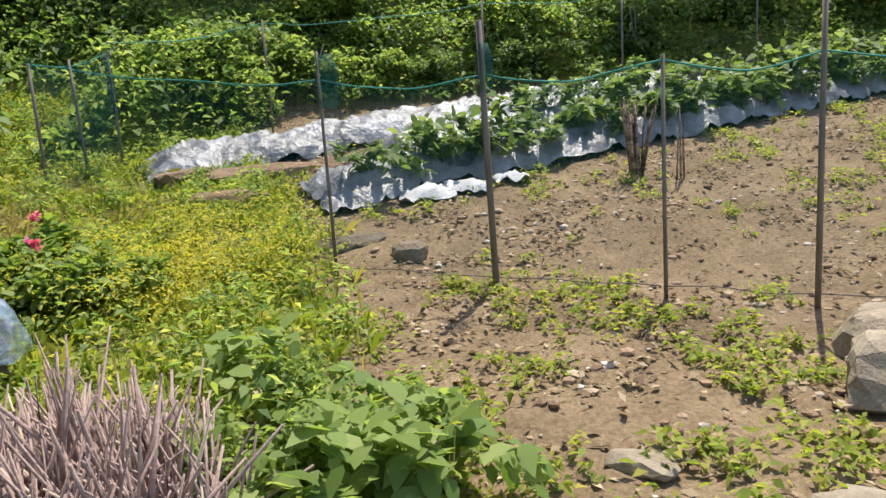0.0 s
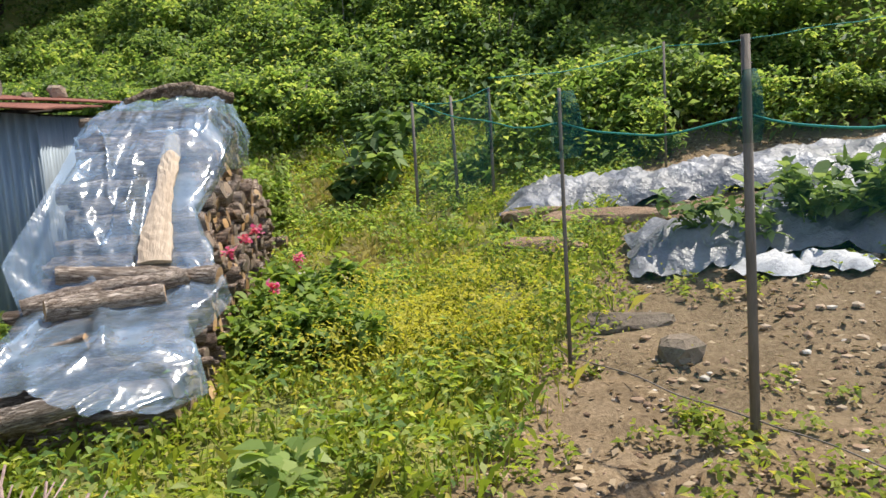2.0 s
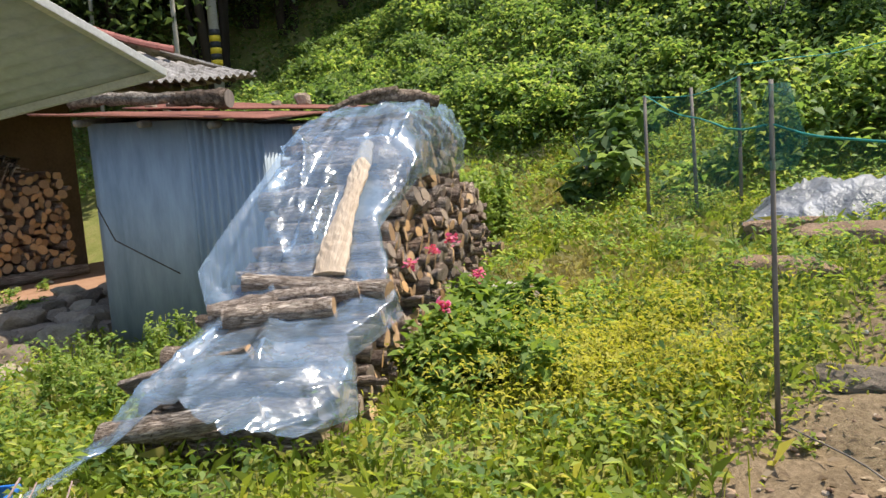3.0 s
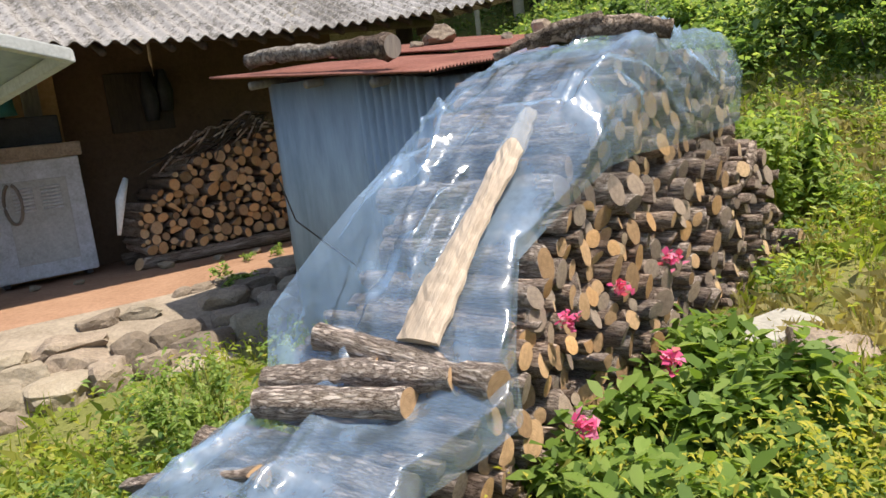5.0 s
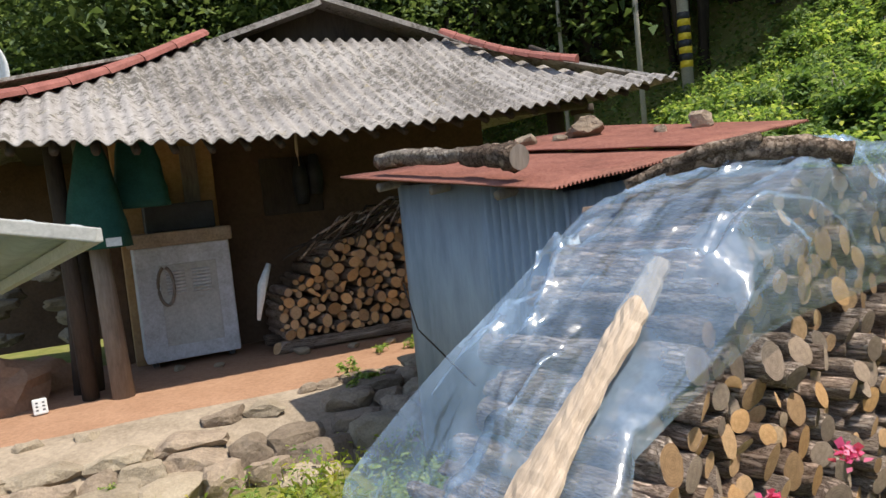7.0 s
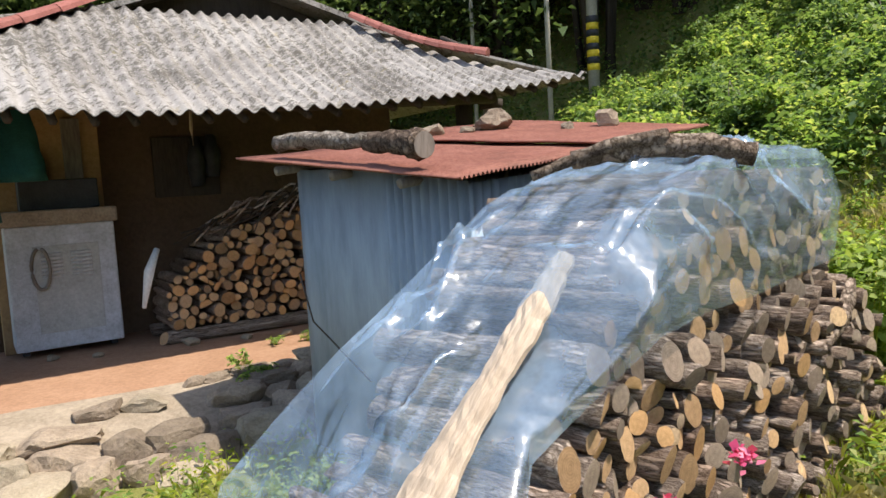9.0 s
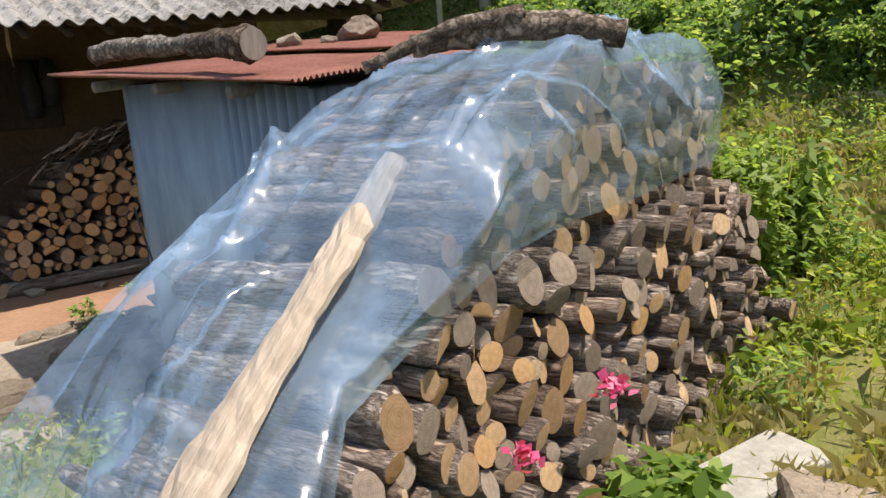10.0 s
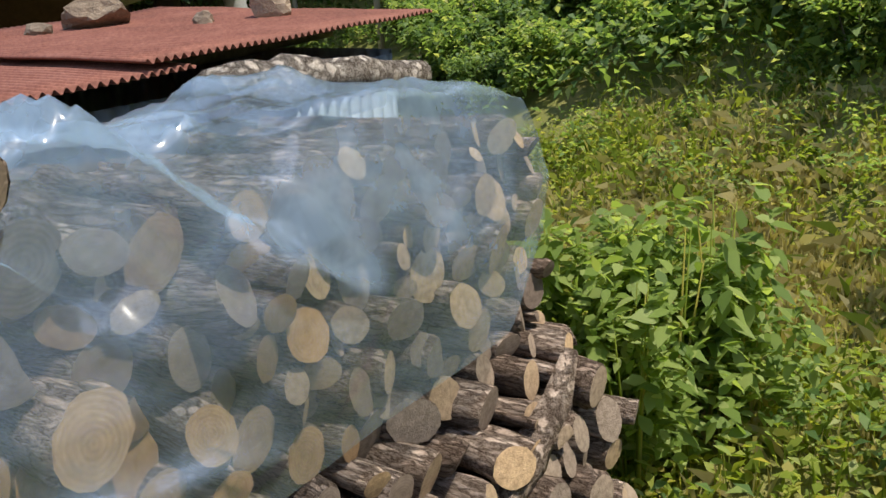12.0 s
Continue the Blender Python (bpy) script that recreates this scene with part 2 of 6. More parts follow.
M_CUT = cut_mat("cut_wood", (0.38, 0.245, 0.135), (0.59, 0.40, 0.235))
M_CUT_ORANGE = cut_mat("fresh_pine_cut", (0.47, 0.27, 0.12), (0.64, 0.42, 0.22))
M_CUT_GREY = cut_mat("aged_cut_wood", (0.23, 0.18, 0.145), (0.40, 0.325, 0.26))


def stacked_cut_mat():
    m = Mat("stacked_cut_wood", 0.88, 0, 0.2)
    c = m.ramp(m.island(), [(0.0, (0.17, 0.13, 0.105)), (0.4, (0.30, 0.235, 0.18)), (0.75, (0.46, 0.33, 0.21)), (1.0, (0.60, 0.41, 0.23))])
    c = m.mix(0.6, c, m.mix(1.0, c, m.ramp(m.noise(55, 5, 0.75), [(0.35, (0.45, 0.4, 0.36)), (0.6, (1.15, 1.12, 1.1))]), "MULTIPLY"))
    m.base(c)
    m.bump(m.noise(120, 4, 0.7), 0.5, 0.006)
    return m.m


M_CUT_JOINED = stacked_cut_mat()
M_STONE = simple("field_stone", (0.19, 0.14, 0.10), (0.41, 0.32, 0.235), 5, 0.9, 0, 0.7, 0.02, vary=0.45)
M_STONE_PALE = simple("pale_stone", (0.23, 0.18, 0.125), (0.40, 0.33, 0.24), 6, 0.9, 0, 0.6, 0.02, vary=0.2)
M_CEMENT = simple("terrace_mortar", (0.195, 0.152, 0.108), (0.36, 0.29, 0.215), 3, 0.92, 0, 0.5, 0.01)
M_CLAY = simple("red_clay_floor", (0.265, 0.143, 0.083), (0.36, 0.21, 0.13), 3, 0.93, 0, 0.4, 0.01)
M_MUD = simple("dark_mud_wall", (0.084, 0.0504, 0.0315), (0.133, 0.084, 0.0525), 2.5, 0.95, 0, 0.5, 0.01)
M_OCHRE = simple("ochre_plaster", (0.288, 0.169, 0.0756), (0.396, 0.248, 0.122), 3, 0.93, 0, 0.4, 0.01)
M_DARKWOOD = simple("dark_timber", (0.0338, 0.0255, 0.0203), (0.075, 0.0562, 0.0435), 5, 0.85, 0, 0.6, 0.01, (1, 1, 0.2))
M_OLDWOOD = simple("old_grey_timber", (0.12, 0.10, 0.085), (0.26, 0.22, 0.185), 5, 0.9, 0, 0.6, 0.01, (1, 1, 0.15))
M_PLANK = simple("peeled_pale_slab", (0.36, 0.265, 0.185), (0.60, 0.475, 0.36), 14, 0.85, 0, 0.6, 0.01, (1, 1, 0.08))
M_ZINC = simple("galvanised_sheet", (0.22, 0.264, 0.304), (0.317, 0.361, 0.4), 1.2, 0.6, 0.3, 0.15, 0.004, (1, 1, 0.2))


def rust_mat():
    m = Mat("rusted_roof_sheet", 0.75, 0.1, 0.3)
    c = m.ramp(m.noise(3.0, 5, 0.7), [(0.3, (0.10, 0.036, 0.026)), (0.5, (0.20, 0.070, 0.050)), (0.72, (0.29, 0.125, 0.092))])
    c = m.mix(0.35, c, m.ramp(m.noise(40, 4, 0.8), [(0.3, (0.10, 0.035, 0.025)), (0.7, (0.48, 0.22, 0.15))]))
    m.base(c)
    m.bump(m.noise(50, 4, 0.7), 0.3, 0.004)
    return m.m


M_RUST = rust_mat()


def slate_mat():
    m = Mat("weathered_fibre_cement", 0.95, 0, 0.15)
    c = m.ramp(m.noise(0.9, 5, 0.7), [(0.35, (0.165, 0.148, 0.135)), (0.5, (0.265, 0.242, 0.225)), (0.68, (0.345, 0.32, 0.30))])
    lich = m.noise(13, 6, 0.8)
    spread = m.math("ADD", lich, m.math("MULTIPLY", m.math("SUBTRACT", m.noise(0.7, 3, 0.6), 0.5), 0.35))
    c = m.mix(m.ramp(spread, [(0.50, (0, 0, 0)), (0.57, (0.85,) * 3)]), c, (0.085, 0.075, 0.062))
    pale = m.noise(30, 4, 0.8)
    c = m.mix(m.ramp(pale, [(0.56, (0, 0, 0)), (0.64, (0.6,) * 3)]), c, (0.48, 0.45, 0.42))
    moss = m.noise(6, 4, 0.8)
    c = m.mix(m.ramp(moss, [(0.60, (0, 0, 0)), (0.70, (0.5,) * 3)]), c, (0.26, 0.21, 0.10))
    m.base(c)
    m.bump(lich, 0.5, 0.01)
    return m.m


M_SLATE = slate_mat()
M_TILE = simple("red_ridge_tile", (0.204, 0.0638, 0.051), (0.34, 0.128, 0.102), 6, 0.75, 0, 0.4, 0.01, vary=0.3)


def plastic_mat():
    """Old clear greenhouse film: mostly see-through, milky blue, with a wet gloss."""
    m = Mat("clear_plastic_film", 0.22, 0, 0.7)
    m.base((0.57, 0.76, 1.0))
    tr = m.n("BsdfTransparent")
    tr.inputs["Color"].default_value = (0.93, 0.965, 0.99, 1)
    tl = m.n("BsdfTranslucent")
    tl.inputs["Color"].default_value = (0.54, 0.77, 1.0, 1)
    body = m.n("MixShader")
    body.inputs[0].default_value = 0.45
    m.link(m.b.outputs[0], body.inputs[1])
    m.link(tl.outputs[0], body.inputs[2])
    lw = m.n("LayerWeight", Blend=0.35)
    mx = m.n("MixShader")
    cloud = m.ramp(m.noise(2.6, 5, 0.65), [(0.36, (0.14,) * 3), (0.5, (0.24,) * 3), (0.66, (0.46,) * 3)])
    m.link(cloud, mx.inputs[0])
    m.link(tr.outputs[0], mx.inputs[1])
    m.link(body.outputs[0], mx.inputs[2])
    gl = m.n("BsdfGlossy", Roughness=0.12)
    mg = m.n("MixShader")
    f = m.math("POWER", lw.outputs["Facing"], 3.0)
    m.link(m.math("ADD", m.math("MULTIPLY", f, 0.45), 0.11), mg.inputs[0])
    m.link(mx.outputs[0], mg.inputs[1])
    m.link(gl.outputs[0], mg.inputs[2])
    m.link(mg.outputs[0], m.t.nodes["Material Output"].inputs["Surface"])
    bp = m.n("Bump", Strength=0.6, Distance=0.05)
    m.link(m.noise(4.5, 3, 0.5), bp.inputs["Height"])
    for node in (m.b, tl, gl):
        m.link(bp.outputs["Normal"], node.inputs["Normal"])
    return m.m


M_FILM = plastic_mat()


def mulch_mat():
    m = Mat("silvery_mulch_film", 0.42, 0, 0.55)
    m.base(m.ramp(m.noise(2.5, 5, 0.6), [(0.3, (0.09, 0.09, 0.097)), (0.5, (0.17, 0.17, 0.18)), (0.70, (0.32, 0.32, 0.34))]))
    m.bump(m.noise(7, 5, 0.6), 0.8, 0.06)
    return m.m


M_MULCH = mulch_mat()


def net_mat(name, col, dens):
    """Fine-meshed garden net, threads finer than the eye parts at this range."""
    m = Mat(name, 0.7, 0, 0.2)
    m.base(col)
    tr = m.n("BsdfTransparent")
    mx = m.n("MixShader")
    f = m.ramp(m.noise(1.5, 3, 0.6), [(0.3, (dens * 0.6,) * 3), (0.7, (dens * 1.4,) * 3)])
    m.link(f, mx.inputs[0])
    m.link(tr.outputs[0], mx.inputs[1])
    m.link(m.b.outputs[0], mx.inputs[2])
    m.link(mx.outputs[0], m.t.nodes["Material Output"].inputs["Surface"])
    return m.m


M_NET = net_mat("green_garden_net", (0.02, 0.16, 0.13), 0.13)
M_NET_THICK = net_mat("gathered_green_net", (0.01, 0.09, 0.075), 0.4)
M_LEAF = leaf_mat("meadow_leaves", [(0.0, (0.12, 0.17, 0.022)), (0.45, (0.22, 0.28, 0.04)), (0.8, (0.33, 0.36, 0.06)), (1.0, (0.44, 0.38, 0.11))], 0.5, 0.5)
M_BUSH = leaf_mat("hedge_leaves", [(0.0, (0.08, 0.145, 0.045)), (0.4, (0.175, 0.265, 0.075)), (0.8, (0.295, 0.365, 0.11)), (1.0, (0.43, 0.45, 0.17))], 0.45, 0.55)
M_BUSH_DARK = leaf_mat("hazel_leaves", [(0.0, (0.06, 0.105, 0.035)), (0.5, (0.125, 0.20, 0.065)), (1.0, (0.26, 0.33, 0.14))], 0.35, 0.45)
M_DARKLEAF = leaf_mat("woodland_leaves", [(0.0, (0.05, 0.078, 0.034)), (0.6, (0.10, 0.145, 0.062)), (1.0, (0.17, 0.215, 0.10))], 0.5, 0.4)
M_YELLOW = leaf_mat("yellow_green_weed", [(0.0, (0.28, 0.29, 0.04)), (0.5, (0.42, 0.39, 0.055)), (1.0, (0.52, 0.45, 0.09))], 0.6, 0.45)
M_BROAD = leaf_mat("broad_leaves", [(0.0, (0.13, 0.20, 0.05)), (0.5, (0.22, 0.30, 0.085)), (1.0, (0.36, 0.42, 0.16))], 0.4, 0.5)
M_CROP = leaf_mat("crop_leaves", [(0.0, (0.08, 0.13, 0.04)), (0.5, (0.15, 0.22, 0.07)), (1.0, (0.27, 0.34, 0.15))], 0.4, 0.45)
M_TALL = leaf_mat("tall_weed_leaves", [(0.0, (0.13, 0.20, 0.045)), (0.5, (0.23, 0.31, 0.075)), (1.0, (0.38, 0.44, 0.15))], 0.45, 0.55)
M_DRYGRASS = leaf_mat("dry_grass", [(0.0, (0.26, 0.22, 0.08)), (0.5, (0.40, 0.34, 0.14)), (1.0, (0.52, 0.45, 0.24))], 0.7, 0.4)
M_PEONY = leaf_mat("peony_leaves", [(0.0, (0.08, 0.14, 0.025)), (0.5, (0.17, 0.25, 0.045)), (1.0, (0.29, 0.36, 0.09))], 0.35, 0.45)
M_PETAL = leaf_mat("pink_petals", [(0.0, (0.50, 0.05, 0.15)), (0.6, (0.66, 0.12, 0.26)), (1.0, (0.76, 0.32, 0.44))], 0.5, 0.35)
M_LITTER = leaf_mat("dry_litter", [(0.0, (0.06, 0.04, 0.025)), (0.5, (0.20, 0.135, 0.08)), (1.0, (0.44, 0.34, 0.22))], 0.9, 0.1)


# ---------------------------------------------------------------- ground
def build_ground():
    def axis(lo, hi, near, step, far):
        a = list(np.arange(lo, hi, step))
        x, d = hi, step
        while x < far:
            a.append(x)
            d *= 1.35
            x += d
        a.append(far)
        x, d = lo, step
        left = []
        while x > -far:
            d *= 1.35
            x -= d
            left.append(max(x, -far))
        return np.array(sorted(set(left + a)))

    xs, ys = axis(-9.5, 6.0, 0, 0.075, 900.0), axis(-1.0, 13.0, 0, 0.075, 900.0)
    X, Y = np.meshgrid(xs, ys)
    Z = ground_z(X, Y)
    S = soil_mask(X, Y)
    near = (np.abs(X + 2) < 8.5) & (np.abs(Y - 6) < 7.5)
    bumps = rng.normal(0, 0.008, X.shape) * near * (0.4 + S)
    Z = Z + bumps
    nx, ny = len(xs), len(ys)
    V = np.stack([X, Y, Z], -1).reshape(-1, 3)
    i = np.arange(nx * ny).reshape(ny, nx)
    F = np.stack([i[:-1, :-1], i[:-1, 1:], i[1:, 1:], i[1:, :-1]], -1).reshape(-1, 4)
    me = bpy.data.meshes.new("ground")
    me.vertices.add(len(V))
    me.vertices.foreach_set("co", V.astype(np.float32).ravel())
    me.loops.add(F.size)
    me.loops.foreach_set("vertex_index", F.astype(np.int32).ravel())
    me.polygons.add(len(F))
    me.polygons.foreach_set("loop_start", np.arange(0, F.size, 4, dtype=np.int32))
    me.polygons.foreach_set("loop_total", np.full(len(F), 4, dtype=np.int32))
    me.update(calc_edges=True)
    at = me.attributes.new("soil", "FLOAT", "POINT")
    at.data.foreach_set("value", S.ravel().astype(np.float32))
    me.polygons.foreach_set("use_smooth", np.ones(len(F), dtype=bool))
    me.materials.append(M_GROUND)
    return tagged(part("ground", me), "sandy brown earth and weedy sward rising to a hillside", "ground", kind="structure")


build_ground()


# ---------------------------------------------------------------- foliage
def leaves(centres, size, tilt=0.9, aspect=0.55, droop=0.25, jit=0.5, fine=False):
    """One leaf at every centre: a diamond, or a pointed oval where fine."""
    n = len(centres)
    az = rng.uniform(0, 2 * math.pi, n)
    el = rng.normal(0.15, tilt * 0.5, n)
    L = size * rng.uniform(1 - jit, 1 + jit, n)
    d = np.stack([np.cos(az) * np.cos(el), np.sin(az) * np.cos(el), np.sin(el)], -1)
    side = np.stack([-np.sin(az), np.cos(az), rng.normal(0, 0.35, n)], -1)
    side /= np.linalg.norm(side, axis=1)[:, None]
    up = np.cross(d, side)
    c = np.asarray(centres)
    h = (L * aspect * 0.5)[:, None]
    Lc = L[:, None]
    base = c
    tip = c + d * Lc - np.array([0, 0, 1]) * (Lc * droop)
    mid = c + d * Lc * 0.45
    l = mid + side * h + up * h * 0.35
    r = mid - side * h + up * h * 0.35
    if fine:
        def edge(t, k, sgn):
            return c + d * Lc * t - np.array([0, 0, 1]) * (Lc * droop * t * t) + sgn * side * h * k + up * h * 0.3 * k
        return np.stack([base, edge(0.25, 0.85, -1), edge(0.58, 0.9, -1), tip, edge(0.58, 0.9, 1), edge(0.25, 0.85, 1)], 1)
    return np.stack([base, r, tip, l], 1)


def blades(centres, h, w, lean=0.5):
    n = len(centres)
    az = rng.uniform(0, 2 * math.pi, n)
    hh = (h * rng.uniform(0.5, 1.3, n))[:, None]
    ln = np.abs(rng.normal(0, lean, n))[:, None]
    out = np.stack([np.cos(az), np.sin(az), np.zeros(n)], -1)
    sd = np.stack([-np.sin(az), np.cos(az), np.zeros(n)], -1) * (w * 0.5)
    c = np.asarray(centres)
    up = np.array([0, 0, 1.0])
    m = c + up * hh * 0.6 + out * hh * ln * 0.35
    t = c + up * hh * (1 - 0.3 * ln) + out * hh * ln
    return np.stack([c - sd, c + sd, t + sd * 0.15, m - sd], 1)


def scatter(n, x0, x1, y0, y1, keep, clump=0.0):
    """Points on the ground where keep(x, y) says so; clumped if asked."""
    x, y = rng.uniform(x0, x1, n), rng.uniform(y0, y1, n)
    p = keep(x, y)
    k = rng.uniform(0, 1, n) < p
    return np.stack([x[k], y[k], ground_z(x[k], y[k])], -1)


# ---------------------------------------------------------------- logs
def log_meshes(name, bark, cut, count, seed, sides=18, length=1.0, split=0.05):
    """Unit logs along z, radius 1 in x and y: pairs of bark and end meshes. Scaled by each object."""
    out = []
    for c in range(count):
        r = random.Random(seed * 100 + c)
        half = r.random() < split
        prof = []
        for j in range(sides):
            th = 2 * math.pi * j / sides
            rad = 1 + 0.10 * math.sin(2 * th + c) + r.uniform(-0.045, 0.045)
            x, y = rad * math.cos(th), rad * math.sin(th)
            if half and y < -0.15:
                y = -0.15 + 0.06 * r.random()
            prof.append((x, y))
        rings = (0.0, 0.02, 0.16, 0.3, 0.44, 0.58, 0.72, 0.86, 0.98, 1.0)
        vs, fs = [], []
        tiltx, tilty = r.uniform(-0.04, 0.04), r.uniform(-0.04, 0.04)
        for i, z in enumerate(rings):
            k = 0.95 if i in (0, len(rings) - 1) else 1.0 + r.uniform(-0.11, 0.11)
            ox, oy = 0.12 * math.sin(z * 3 + c), 0.10 * math.sin(z * 2.3 + 2 * c)
            for x, y in prof:
                jx = 1 + (r.uniform(-0.12, 0.12) if 0 < i < len(rings) - 1 else 0)
                vs.append((x * k * jx + ox, y * k * jx + oy, (z - 0.5) * length + (x * tiltx + y * tilty) * (0.5 if z > 0.5 else -0.5)))
        for i in range(len(rings) - 1):
            for j in range(sides):
                k = (j + 1) % sides
                fs.append((i * sides + j, i * sides + k, (i + 1) * sides + k, (i + 1) * sides + j))
        b = mesh_from("bark", vs, fs, (bark,), True)
        ends = []
        for ring in (0, len(rings) - 1):
            ev = [Vector(v) for v in vs[ring * sides:(ring + 1) * sides]]
            cen = sum(ev, Vector()) / sides
            push = 0.002 if ring else -0.002
            ev2 = [cen + (v - cen) * 0.55 + Vector((0, 0, push)) for v in ev]
            allv = ev + ev2 + [cen + Vector((0, 0, push * 0.7))]
            f = []
            for j in range(sides):
                k = (j + 1) % sides
                a = (j, k, sides + k, sides + j)
                t = (sides + j, sides + k, 2 * sides)
                f += [a if ring else a[::-1], t if ring else t[::-1]]
            ends.append(mesh_from("cut_end", allv, f, (cut,), False))
        out.append((b, ends))
    return out


LOGS_A = log_meshes("log", M_BARK, M_CUT, 7, 1)
LOGS_B = log_meshes("log", M_BARK_GREY, M_CUT, 5, 2)
LOGS_C = log_meshes("log", M_BARK, M_CUT_ORANGE, 4, 3)
LOGS_D = log_meshes("log", M_BARK_GREY, M_CUT_GREY, 6, 4)


def log_thing(name, kind, m, rad, length, label, group="", both=True):
    """A log: bark with its sawn ends as parts."""
    b, ends = kind
    t = part(name, b, None, "", m @ Matrix.Diagonal((rad, rad, length, 1)))
    tagged(t, label, "log", group)
    for e in ends[(0 if both else 1):]:
        part("cut_end", e, t)
    return t


def axis_pose(a, b, roll=0.0):
    """Pose whose z runs from a to b, at their middle."""
    a, b = Vector(a), Vector(b)
    q = (b - a).to_track_quat("Z", "Y").to_matrix().to_4x4()
    return Matrix.Translation((a + b) / 2) @ q @ Matrix.Rotation(roll, 4, "Z"), (b - a).length


def log_between(name, kind, a, b, rad, label, group="", roll=0.0, both=True):
    m, L = axis_pose(a, b, roll)
    return log_thing(name, kind, m, rad, L, label, group, both)


def pack(s0, s1, floor, top, radii, count, seed, tries=60, fill=0, grow=None):
    """Round logs dropped one by one into a stack: (s, z, r)."""
    r = random.Random(seed)
    done = []
    for _ in range(count):
        best = None
        rad = r.choice(radii) * r.uniform(0.8, 1.25)
        base = rad
        for _ in range(tries):
            s = r.uniform(s0 + base, s1 - base)
            rad = base * grow(s) if grow else base
            z = floor(s) + rad
            for cs, cz, cr in done:
                d = abs(cs - s)
                rr = cr + rad
                if d < rr:
                    z = max(z, cz + math.sqrt(rr * rr - d * d))
            if z + rad * 0.6 <= top(s) and (best is None or z < best[1]):
                best = (s, z, rad)
        if best:
            done.append(best)
    # thin pieces pushed into the gaps
    for _ in range(fill):
        s = r.uniform(s0, s1)
        z = r.uniform(floor(s) + 0.03, top(s) - 0.03)
        rad = min([math.hypot(cs - s, cz - z) - cr for cs, cz, cr in done] + [0.05])
        if rad > 0.016:
            done.append((s, z, rad))
    return done


def pile_top(s):
    return float(np.interp(s, [-0.2, 0.1, 1.5, 2.0, 2.45, 2.95, 3.2, 3.7, 4.3], [1.98, 2.07, 2.06, 1.74, 1.30, 0.92, 0.78, 0.66, 0.5]))


def pile_floor(s):
    p = pile(s, -0.3, 0)
    return float(ground_z(p.x, p.y)) - 0.02


def build_pile():
    def grow(s):
        return float(np.interp(s, [0.0, 0.9, 1.6, 2.4, 4.0], [0.80, 0.86, 0.96, 1.0, 1.0]))

    def face(s, z):
        """How far the log ends stand out: more at the far end and towards the foot."""
        low = -0.10 + 0.09 * min(max(2.3 - s, 0.0), 2.3) + 0.11 * min(max(1.27 - z, 0.0), 0.5)
        return low + (-0.10 - low) * float(smooth(1.36, 1.56, z))

    stack = pack(-0.15, 3.75, pile_floor, pile_top, [0.034, 0.040, 0.046, 0.052, 0.058], 800, 5, 60, 2200, grow)
    r = random.Random(11)
    single = [q for q in stack if q[2] > 0.033 and q[0] < 3.95]
    spare = max(0, len(single) - 296)
    single = set(sorted(single, key=lambda q: abs(q[0] - 1.9) + 0.3 * abs(q[1] - 1.2))[:len(single) - spare])
    rest = [], [], [], []
    rest_m = Matrix.Translation(pile(0, 0, 0)) @ Vector((PN.x, PN.y, 0)).to_track_quat("Z", "Y").to_matrix().to_4x4()
    back = rest_m.inverted()
    for q in stack:
        s, z, rad = q
        kind = r.choice(LOGS_A + LOGS_B + LOGS_C + LOGS_D * (5 if s < 1.7 and z < 1.5 else 1))
        out = 0.0 if s < 2.9 else -0.12 * (s - 2.9)
        w1 = face(s, z) + out + (r.choice((-0.06, -0.03, -0.015, 0.0, 0.015, 0.03, 0.05)) + r.uniform(-0.015, 0.015) if z < 1.46 else r.gauss(0, 0.03))
        w0 = w1 - r.uniform(0.72, 0.9)
        if s > 3.0:
            w0 -= 0.15
        a = pile(s + r.gauss(0, 0.08), w0, z + r.gauss(0, 0.02))
        b = pile(s + r.gauss(0, 0.012), w1, z + r.gauss(0, 0.008))
        roll = r.uniform(0, 6.28)
        if q in single:
            log_between("firewood_log", kind, a, b, rad * 1.04, "sawn firewood log with rough brown bark, stacked", "logs of the woodpile", roll, False)
            continue
        m, L = axis_pose(a, b, roll)
        m = back @ m @ Matrix.Diagonal((rad * 1.05, rad * 1.05, L, 1))
        for me, vs, fs in ((kind[0], rest[0], rest[1]), (kind[1][1], rest[2], rest[3])):
            n = len(vs)
            vs.extend(m @ v.co for v in me.vertices)
            fs.extend([i + n for i in f.vertices] for f in me.polygons)
    n = len(rest[0])
    me = mesh_from("small_firewood", rest[0] + rest[2], rest[1] + [[i + n for i in f] for f in rest[3]], (M_BARK_JOINED, M_CUT_JOINED), True, [0] * len(rest[1]) + [1] * len(rest[3]))
    tagged(part("small_firewood", me, None, "", rest_m), "thin split sticks and logs filling the woodpile", "firewood", kind="stuff")


build_pile()


